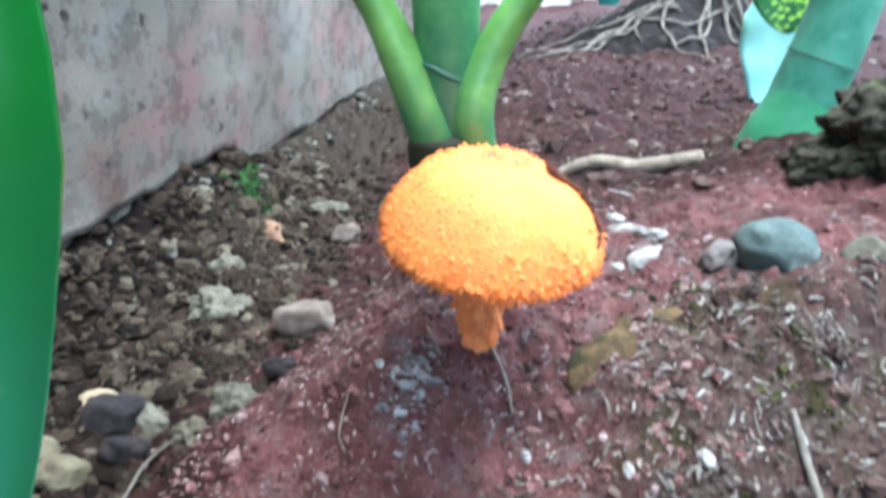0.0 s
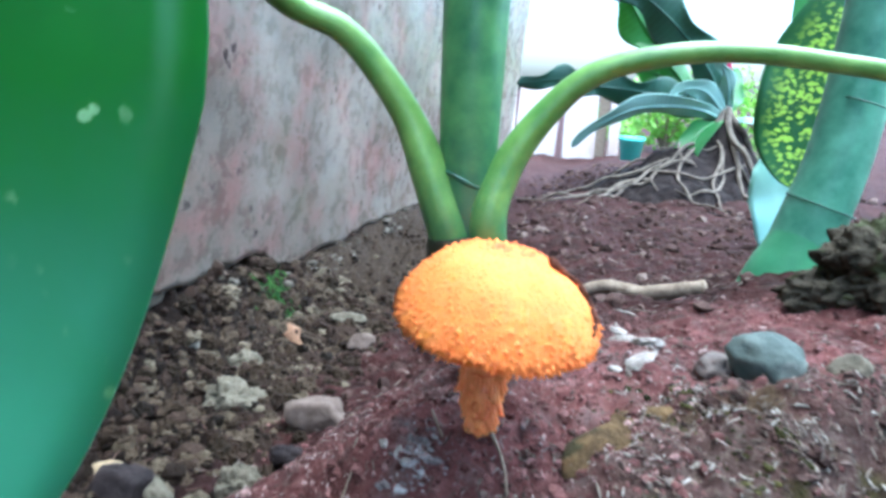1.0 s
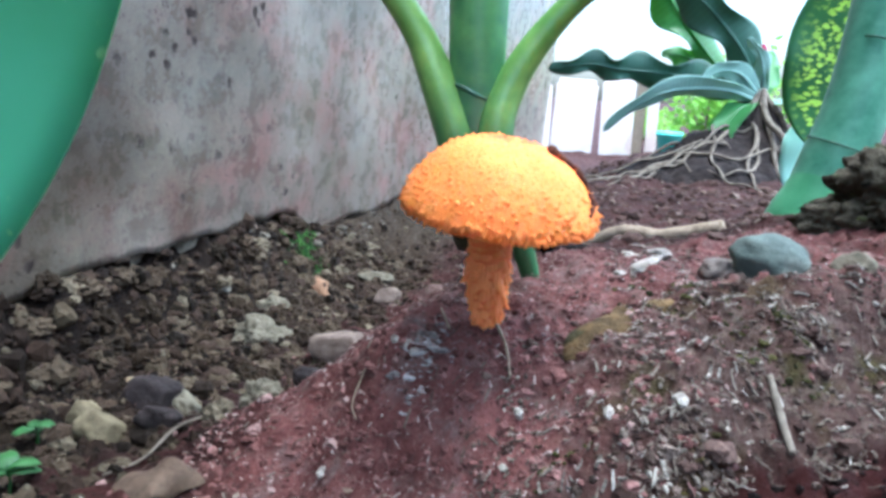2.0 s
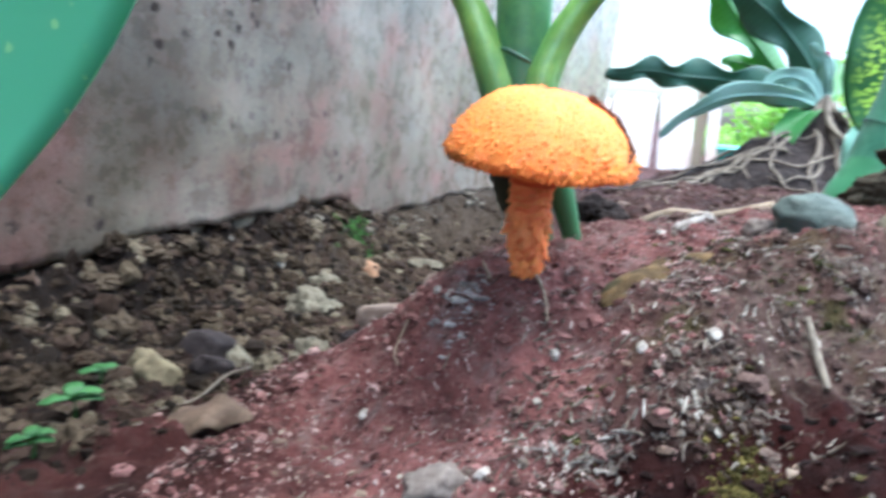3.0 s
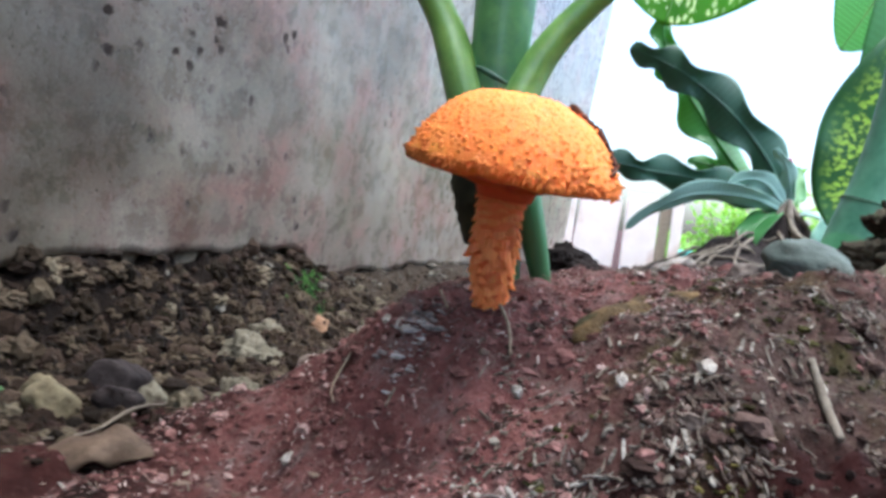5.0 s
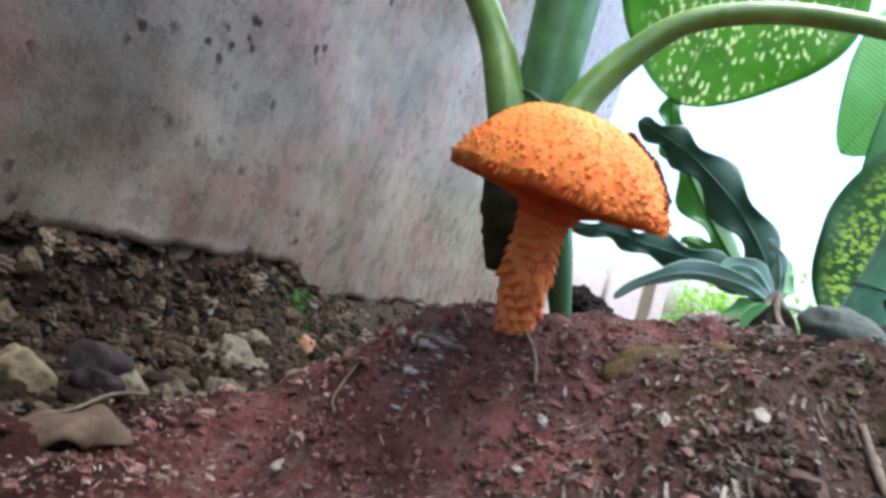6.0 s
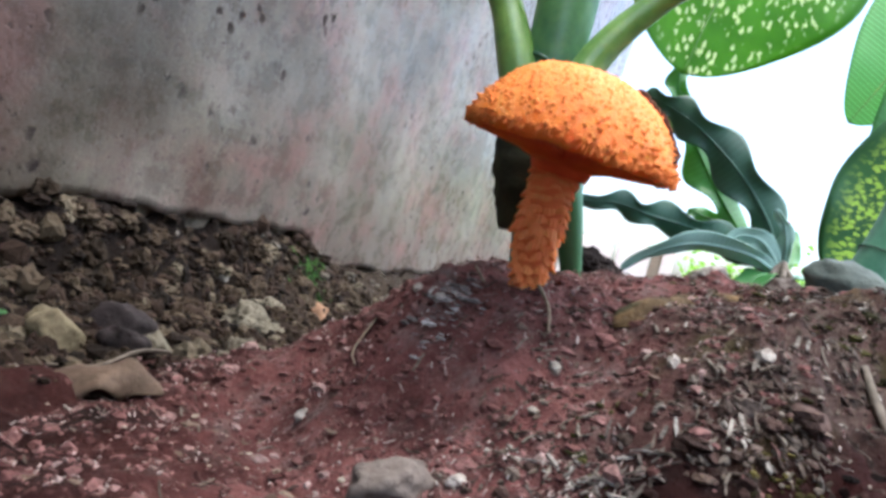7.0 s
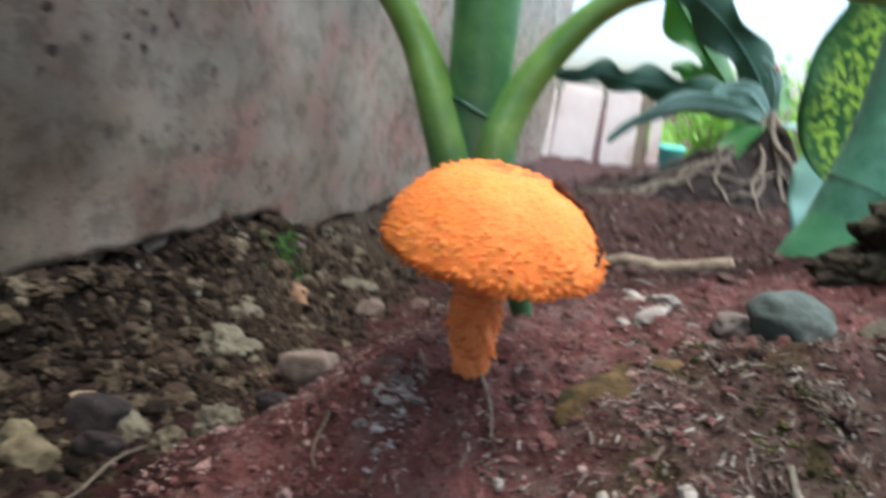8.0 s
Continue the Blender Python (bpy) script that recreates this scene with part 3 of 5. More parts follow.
def spread(low, high, step, ratio, far):
    """Even steps from low to high, then ever wider ones out to far on both sides."""
    tail = np.cumsum(step * ratio ** np.arange(1, 400))
    tail = tail[tail < far]
    return np.concatenate([(low - tail)[::-1], np.arange(low, high, step), high + tail])


def ground():
    xs, ys = spread(-0.17, 0.17, 0.0016, 1.085, 60), spread(0.04, 0.46, 0.0017, 1.085, 60)
    gx, gy = np.meshgrid(xs, ys)
    verts = np.stack([gx, gy, ground_z(gx, gy)], -1).reshape(-1, 3)
    w, h = len(xs), len(ys)
    i = (np.arange(h - 1)[:, None] * w + np.arange(w - 1)[None, :]).ravel()
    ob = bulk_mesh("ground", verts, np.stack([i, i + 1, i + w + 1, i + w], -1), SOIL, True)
    return tagged(ob, "bare red-brown garden soil with gritty trench and low mound", "soil", kind="structure")


ground()


def wall():
    ys = np.concatenate([np.arange(-1.5, 0.1, 0.05), np.arange(0.1, 0.9, 0.0025), np.arange(0.9, 1.36, 0.02)])
    edge = 0.063 - 0.017 * smooth(0.41, 0.45, ys) - 0.01 * smooth(0.62, 1.2, ys)
    edge = edge + 0.003 * grain(ys, ys * 0, 0.05, 11) + 0.0012 * grain(ys, ys * 0, 0.013, 12) + 0.0011 * grain(ys, ys * 0, 0.0046, 13)
    levels = np.concatenate([[0.0, 0.004, 0.01], np.arange(0.02, 0.2, 0.012), [0.25, 0.35, 0.6, 1.0, 1.7, 2.4]])
    verts, faces = [], []
    for y, e in zip(ys, edge):
        for j, h in enumerate(levels):
            z = e + h
            bulge = 0.0012 * float(grain(np.float64(y), np.float64(z), 0.05, 21)) + 0.0005 * float(grain(np.float64(y), np.float64(z), 0.012, 22))
            verts.append((float(wall_x(y, z)) + bulge, float(y), float(z)))
    m, k = len(levels), len(ys)
    for a in range(k - 1):
        for b in range(m - 1):
            faces.append((a * m + b, (a + 1) * m + b, (a + 1) * m + b + 1, a * m + b + 1))
    n = len(verts)
    verts += [(v[0] - 0.15, v[1], v[2]) for v in verts]
    for a in range(k - 1):
        faces.append((a * m, a * m + n, (a + 1) * m + n, (a + 1) * m))
        faces.append((a * m + m - 1, (a + 1) * m + m - 1, (a + 1) * m + m - 1 + n, a * m + m - 1 + n))
        for b in range(m - 1):
            faces.append((a * m + b + n, a * m + b + 1 + n, (a + 1) * m + b + 1 + n, (a + 1) * m + b + n))
    for b in range(m - 1):
        faces.append((b, b + 1, b + 1 + n, b + n))
        e = (k - 1) * m + b
        faces.append((e, e + n, e + 1 + n, e + 1))
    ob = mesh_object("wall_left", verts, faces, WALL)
    tagged(ob, "weathered grey plaster wall with pinkish stains and pits", "wall", kind="structure")
    # the rough footing on which the plaster ends
    verts, faces = [], []
    fy, fz = np.arange(-1.5, 1.34, 0.01), np.linspace(-0.08, 0.085, 18)
    for y in fy:
        for z in fz:
            r = 0.003 * float(grain(np.float64(y), np.float64(z), 0.012, 31)) + 0.0015 * float(grain(np.float64(y), np.float64(z), 0.005, 32))
            verts.append((float(wall_x(y, z)) - 0.005 + r, float(y), float(z)))
    m, k = len(fz), len(fy)
    faces = [(a * m + b, (a + 1) * m + b, (a + 1) * m + b + 1, a * m + b + 1) for a in range(k - 1) for b in range(m - 1)]
    ob = mesh_object("wall_footing", verts, faces, FOOTING)
    tagged(ob, "rough earthy concrete footing under the plaster", "wall", kind="structure")


wall()


def right_light_block():
    """A plain slab, added out of view to keep light off the left wall."""
    bm = bmesh.new()
    bmesh.ops.create_cube(bm, size=1.0)
    bm.transform(Matrix.Translation((0.52, -0.75, 0.75)) @ Matrix.Diagonal((0.12, 1.7, 1.7, 1)))
    bmesh.ops.bevel(bm, geom=bm.edges[:], offset=0.008, segments=2, affect="EDGES")
    verts, faces = [v.co.copy() for v in bm.verts], [tuple(v.index for v in f.verts) for f in bm.faces]
    bm.free()
    tagged(mesh_object("right_light_block", verts, faces, WALL, smooth_shade=False), "plain grey slab added out of view to block light from the right", "wall", kind="structure")


right_light_block()


# ---- the mushroom ----
FOOT = Vector((0.0136, 0.1765, 0.0745))
CENTRE, RADIUS = Vector((0.0152, 0.1655, 0.1163)), 0.0272
TILT_CAP = Euler((radians(6.5), radians(5.2), 0)).to_matrix()


def tear_at(a):
    """How far out the skin reaches before it is torn away along one side of the cap."""
    return float(np.interp(a, [-0.5, -0.3, -0.12, -0.03, 0.05, 0.5, 1.0, 1.3, 1.5], [1.02, 0.98, 0.95, 0.86, 0.46, 0.48, 0.62, 0.82, 1.02])) + 0.012 * math.sin(11 * a)


def cap_point(r, a):
    """A place on the cap's skin: r from 0 (crown) to 1 (rim)."""
    h = max(0.0, 1 - r ** 2.9) ** 0.85
    wob = 1 + 0.02 * math.sin(3 * a + 1) + 0.012 * math.sin(7 * a)
    x, y, z = r * RADIUS * wob * math.cos(a), r * RADIUS * wob * math.sin(a), 0.0176 * h
    turned = (a + math.pi) % (2 * math.pi) - math.pi
    torn = tear_at(turned)
    z -= 0.0036 * float(smooth(torn, torn + 0.05, np.float64(r))) * float(1 - 0.72 * smooth(torn + 0.06, torn + 0.3, np.float64(r))) * float(1 - 0.85 * smooth(0.82, 0.97, np.float64(r)))
    z += 0.0005 * float(grain(np.float64(x), np.float64(y), 0.007, 41))
    return CENTRE + TILT_CAP @ Vector((x, y, z))


def mushroom():
    top = thing("mushroom", FOOT, "bright orange scaly mushroom growing from red soil", "mushroom")
    rnd = random.Random(5)
    rings, n = 34, 96
    verts, faces = [cap_point(0, 0)], []
    for i in range(1, rings + 1):
        r = 1 - (1 - i / rings) ** 1.35
        verts += [cap_point(r, 2 * math.pi * k / n) for k in range(n)]
    for extra_r, drop in ((0.995, -0.0016), (0.965, -0.003), (0.92, -0.0036)):
        for k in range(n):
            a = 2 * math.pi * k / n
            p = cap_point(0.999, a)
            out = TILT_CAP @ Vector((math.cos(a), math.sin(a), 0))
            verts.append(p + out * (RADIUS * (extra_r - 1)) + Vector((0, 0, drop + 0.0003 * math.sin(17 * a))))
    faces += [(0, 1 + k, 1 + (k + 1) % n) for k in range(n)]
    for i in range(rings + 2):
        o = 1 + i * n
        faces += [(o + k, o + n + k, o + n + (k + 1) % n, o + (k + 1) % n) for k in range(n)]
    cap = part("cap", verts, faces, CAP, top)
    # flesh under the cap, with the gills on it
    verts, faces = [], []
    for j, (r, z) in enumerate(((0.965, -0.0022), (0.8, -0.0036), (0.6, -0.0038), (0.42, -0.0042), (0.31, -0.0055), (0.265, -0.009))):
        for k in range(n):
            a = 2 * math.pi * k / n
            wob = 1 + 0.02 * math.sin(3 * a + 1) + 0.012 * math.sin(7 * a)
            verts.append(CENTRE + TILT_CAP @ Vector((r * RADIUS * wob * math.cos(a), r * RADIUS * wob * math.sin(a), z)))
    for j in range(5):
        faces += [(j * n + k, (j + 1) * n + k, (j + 1) * n + (k + 1) % n, j * n + (k + 1) % n) for k in range(n)]
    part("underside", verts, faces, GILL, cap)
    verts, faces = [], []
    for k in range(90):
        a = 2 * math.pi * k / 90
        d, s = Vector((math.cos(a), math.sin(a), 0)), Vector((-math.sin(a), math.cos(a), 0)) * 0.00018
        o = len(verts)
        for r, z, low in ((0.91, -0.0033, 0.0003), (0.7, -0.0037, 0.0007), (0.45, -0.0042, 0.001), (0.29, -0.0058, 0.0008)):
            c = d * (r * RADIUS)
            for q in (c + s + Vector((0, 0, z)), c - s + Vector((0, 0, z)), c - s * 0.4 + Vector((0, 0, z - low)), c + s * 0.4 + Vector((0, 0, z - low))):
                verts.append(CENTRE + TILT_CAP @ q)
        for j in range(3):
            b = o + 4 * j
            faces += [(b + i, b + (i + 1) % 4, b + 4 + (i + 1) % 4, b + 4 + i) for i in range(4)]
    tagged(part("gill_cover", verts, faces, GILL, cap, "reddish orange gills", smooth_shade=False), kind="stuff")
    # warts all over the cap
    verts, faces = [], []
    count = 1150
    for i in range(count + 450):
        # the last ones stand on the rolled rim
        r = min(0.997, max(0.0, math.sqrt((i + 0.5) / count) + rnd.gauss(0, 0.012))) if i < count else 0.998
        a = i * 2.399963 + rnd.gauss(0, 0.025) / max(r, 0.15)
        p = cap_point(r, a)
        p = p + Vector((0, 0, -rnd.uniform(0, 0.0028) if i >= count else 0))
        q = cap_point(min(1, r + 0.02), a)
        e = cap_point(r, a + 0.03 / max(r, 0.1))
        out, side = (q - p).normalized(), (e - p).normalized()
        if r > 0.98:
            out = TILT_CAP @ Vector((math.cos(a) * 0.4, math.sin(a) * 0.4, -0.9))
        up = out.cross(side).normalized()
        up = up if up.z > 0 or r > 0.98 else -up
        if r > 0.98:
            up = TILT_CAP @ Vector((math.cos(a), math.sin(a), 0))
        back = max(0.0, math.sin(a)) * r
        w, h = rnd.uniform(0.0007, 0.0013), rnd.uniform(0.0003, 0.0008) * (0.45 + 2.2 * back + 1.0 * r ** 6) * (1.7 if i % 5 == 0 else 1.0)
        o = len(verts)
        low = p - up * 0.0003
        verts += [low - out * w, low + side * w, low + out * w, low - side * w, p + up * h * 0.9 + out * w * 0.1 - side * w * 0.15,
                  p + up * h + out * w * 0.4 + side * w * 0.15]
        faces += [(o, o + 1, o + 5, o + 4), (o + 1, o + 2, o + 5), (o + 2, o + 3, o + 4, o + 5), (o + 3, o, o + 4)]
    tagged(part("wart_cover", verts, faces, CAP_SCALE, cap, "small raised orange warts"), kind="stuff")
    # the dried tear along one side
    line = [cap_point(r - 0.01, a) + Vector((0, 0, 0.0005)) for r, a in
            ((0.985, -0.32), (0.95, -0.14), (0.87, -0.05), (0.78, -0.02), (0.68, 0.0), (0.58, 0.01), (0.48, 0.04), (0.46, 0.16), (0.465, 0.3), (0.48, 0.46))]
    v, f = tube_mesh(line, [0.0005, 0.0012, 0.0006, 0.0011, 0.0006, 0.0012, 0.0016, 0.0009, 0.0005], 9, 90, 0.8, 0.45, 3)
    part("torn_edge", v, f, BRUISE, cap, "dark dried tear along the rim")
    # stem
    axis = [FOOT + Vector((0, 0.001, -0.006)), FOOT + Vector((0, -0.0012, 0.006)), FOOT + Vector((-0.0002, -0.005, 0.02)), FOOT + Vector((0.0006, -0.0085, 0.034)),
            CENTRE + Vector((0, 0, 0.004))]
    v, f = tube_mesh(axis, [0.0014, 0.0026, 0.0044, 0.0056, 0.006, 0.0064, 0.0073], 28, 40, 1.0, 0.02, 4)
    stem = part("stem", v, f, STEM, top, "orange stem with ragged rings of scales")
    line = spline(axis, 60)
    radii = [0.0014, 0.0026, 0.0044, 0.0056, 0.006, 0.0064, 0.0073]
    for i in range(16):
        # overlapping lobed scales, thick and close below, ragged and faint above
        t = 0.1 + 0.046 * i + rnd.uniform(-0.006, 0.006)
        big = (0.65 + 0.12 * i if i < 3 else 1.0 if i < 7 else max(0.4, 1.0 - 0.1 * (i - 6))) * rnd.uniform(0.9, 1.15)
        verts, faces, m, lobes = [], [], 72, 9 if i < 9 else 11
        size = [rnd.uniform(0.45, 1.0) for _ in range(lobes)]
        shift = 0.5 * (i % 2) + rnd.uniform(-0.12, 0.12)
        for row, (drop, out) in enumerate(((0.0036, -0.0004), (0.0019, 0.55), (0.0, 1.0), (0.0003, 0.35), (-0.0002, -0.0004))):
            for k in range(m):
                a = 2 * math.pi * k / m
                along = (k / m * lobes + shift) % lobes
                lobe = size[int(along)] * math.sin(math.pi * (along % 1)) ** 0.55 * (1 + 0.15 * math.sin(37 * a + i))
                tt = max(0.0, t + 0.012 * math.sin(3 * a + i) + 0.006 * math.sin(7 * a + 2 * i))
                c = line[min(59, int(tt * 59))].lerp(line[min(59, int(tt * 59) + 1)], tt * 59 - int(tt * 59))
                rad = float(np.interp(tt, np.linspace(0, 1, 7), radii))
                reach = out if out < 0 else out * 0.0028 * big * (0.12 + 0.88 * lobe)
                lift = drop * big - (0.0013 * lobe * big if row in (2, 3) else 0)
                verts.append(c + Vector((math.cos(a), math.sin(a), 0)) * (rad + reach) + Vector((0, 0, lift)))
        faces = [(q * m + k, q * m + (k + 1) % m, (q + 1) * m + (k + 1) % m, (q + 1) * m + k) for q in range(4) for k in range(m)]
        part("scale_ring", verts, faces, STEM_SCALE, stem, "ragged orange ring of scales", smooth_shade=False)


mushroom()


# ---- the plant behind the mushroom ----
NEAR_AT = [0, 0.08, 0.2, 0.35, 0.5, 0.65, 0.8, 0.92, 1]
NEAR_WIDE = [0.02, 0.55, 0.88, 1.02, 0.9, 0.68, 0.46, 0.26, 0.03]


def dumb_cane():
    base = Vector((0.006, 0.217, 0.08))
    top = thing("dumb_cane_plant", base, "green dumb cane plant with thick stalk rooted beside the wall", "plant")
    stalk = [(0.0145, 0.219, 0.07), (0.0095, 0.217, 0.11), (0.0045, 0.216, 0.14), (0.003, 0.217, 0.19), (0.003, 0.22, 0.26), (0.004, 0.225, 0.34)]
    v, f = tube_mesh(stalk, [0.0062, 0.0076, 0.0087, 0.0097, 0.0108, 0.0112, 0.0110], 28, 50)
    part("stalk", v, f, STALK, top, "smooth mottled green stalk")
    ring = [(0.0035 + 0.0094 * math.cos(a), 0.2165 + 0.0094 * math.sin(a), 0.146 + 0.0018 * math.sin(a * 2) - 0.001 * math.cos(a))
            for a in [2 * math.pi * k / 20 for k in range(21)]]
    v, f = tube_mesh(ring, [0.0007, 0.0011, 0.0006, 0.0010, 0.0007], 8, 60, 0.8)
    part("node", v, f, NODE, top, "dark leaf scar round the stalk")
    left = [(0.015, 0.215, 0.078), (0.0065, 0.2135, 0.11), (-0.0012, 0.2115, 0.13), (-0.009, 0.2125, 0.149), (-0.0162, 0.2145, 0.164), (-0.0265, 0.214, 0.1785),
            (-0.0385, 0.2115, 0.1905), (-0.058, 0.205, 0.2), (-0.072, 0.175, 0.226), (-0.074, 0.12, 0.262), (-0.062, 0.066, 0.258)]
    v, f = tube_mesh(left, [0.006, 0.007, 0.0071, 0.0062, 0.0052, 0.0047, 0.0044, 0.0042, 0.0038, 0.0034, 0.003], 18, 80)
    stem = part("petiole", v, f, PETIOLE, top, "yellow-green leaf stalk arching over")
    v, f, uv = blade_mesh([(-0.062, 0.066, 0.258), (-0.057, 0.046, 0.22), (-0.0545, 0.038, 0.182), (-0.0605, 0.038, 0.152), (-0.0715, 0.038, 0.124), (-0.081, 0.038, 0.1), (-0.09, 0.038, 0.078)],
                          0.0415, (1, 0, 0), 0.04, 0.02, 3, 60, 18, lambda u: float(np.interp(u, NEAR_AT, NEAR_WIDE)))
    part("leaf_blade", v, f, LEAF_NEAR, stem, "large glossy green blade with pale spots", uvs=uv, thick=0.0005)
    right = [(0.029, 0.218, 0.076), (0.0215, 0.2135, 0.1), (0.0118, 0.2085, 0.13), (0.016, 0.2115, 0.1505), (0.0275, 0.213, 0.169), (0.0415, 0.212, 0.182),
             (0.063, 0.210, 0.1888), (0.086, 0.209, 0.1908), (0.109, 0.208, 0.1895), (0.131, 0.206, 0.1865), (0.152, 0.203, 0.176), (0.166, 0.2, 0.16)]
    v, f = tube_mesh(right, [0.0028, 0.0045, 0.0062, 0.0053, 0.0044, 0.0037, 0.0034, 0.0032, 0.0031, 0.003, 0.0028, 0.0025], 18, 90)
    stem = part("petiole", v, f, PETIOLE, top, "yellow-green leaf stalk arching over")
    v, f, uv = blade_mesh([(0.166, 0.2, 0.16), (0.168, 0.197, 0.14), (0.162, 0.194, 0.122), (0.152, 0.192, 0.11), (0.142, 0.19, 0.102)], 0.017, (0.75, 0.4, 0.5), 0.15)
    part("leaf_blade", v, f, LEAF_NEAR, stem, uvs=uv, thick=0.0005)
    v, f = tube_mesh([(0.031, 0.219, 0.07), (0.0245, 0.2155, 0.09), (0.0175, 0.2125, 0.112)], [0.0026, 0.0036, 0.0052], 18, 14, 1.0, 0.02, 5)
    part("old_sheath", v, f, DEEP, top, "dark green wilted leaf sheath")
    v, f = tube_mesh([(0.0088, 0.2135, 0.0935), (0.0062, 0.2125, 0.108), (0.003, 0.2125, 0.128)], [0.0086, 0.0108, 0.0122, 0.0115], 24, 18, 0.85, 0.05, 6)
    part("old_sheath", v, f, OLD_SHEATH, top, "dark brown rotting leaf sheath")


dumb_cane()


def second_cane():
    base = Vector((0.168, 0.35, 0.085))
    top = thing("dumb_cane_plant", base, "thick bluish green dumb cane plant leaning over dark bark", "plant")
    v, f = tube_mesh([(0.166, 0.352, 0.07), (0.175, 0.352, 0.11), (0.186, 0.355, 0.15), (0.193, 0.36, 0.2), (0.197, 0.365, 0.27), (0.2, 0.37, 0.36)],
                     [0.017, 0.0165, 0.0155, 0.015, 0.014, 0.013], 28, 50)
    part("stalk", v, f, STALK_BLUE, top, "waxy blue-green stalk")
    v, f = tube_mesh([(0.152, 0.349, 0.03), (0.1655, 0.3505, 0.083), (0.1715, 0.351, 0.1), (0.1765, 0.3515, 0.118)], [0.0235, 0.0192, 0.0174, 0.0145], 28, 16)
    part("leaf_sheath", v, f, SHEATH, top, "green flared sheath round the stalk's foot")
    for t, r in ((0.128, 0.0164), (0.178, 0.0156)):
        c = (0.1765 + (t - 0.114) * 0.3, 0.3525, t)
        ring = [(c[0] + r * math.cos(a), c[1] + r * math.sin(a), c[2] - 0.3 * r * math.cos(a)) for a in [2 * math.pi * k / 20 for k in range(21)]]
        v, f = tube_mesh(ring, [0.0004, 0.0005, 0.0004], 8, 60)
        part("node", v, f, NODE, top)
    v, f, uv = blade_mesh([(0.26, 0.622, 0.14), (0.265, 0.617, 0.125), (0.268, 0.612, 0.1), (0.271, 0.606, 0.075), (0.274, 0.6, 0.048)], 0.032, (1, 0.1, -0.05), 0.12,
                          0.04, 3, shape=lambda u: max(0.03, math.sin(math.pi * min(1, u ** 0.8 * 0.8 + 0.03)) ** 0.7))
    part("leaf_blade", v, f, LEAF_PALE, top, "pale blue-green back of a hanging leaf", uvs=uv, thick=0.0005)
    v, f, uv = blade_mesh([(0.328, 0.58, 0.315), (0.304, 0.575, 0.27), (0.281, 0.57, 0.225), (0.265, 0.57, 0.18), (0.258, 0.57, 0.15), (0.257, 0.57, 0.112)], 0.06,
                          (1, 0.25, -0.15), 0.12, 0.04, 3, 50, 16, lambda u: max(0.03, math.sin(math.pi * u ** 1.15) ** 0.6))
    part("leaf_blade", v, f, LEAF_DAPPLE, top, "dark leaf dappled with yellow-green", uvs=uv, thick=0.0006)
    v, f = tube_mesh([(0.2, 0.37, 0.34), (0.235, 0.44, 0.41), (0.3, 0.52, 0.4), (0.328, 0.58, 0.315)], [0.007, 0.006, 0.005, 0.004], 12, 30)
    part("petiole", v, f, STALK_BLUE, top)


second_cane()


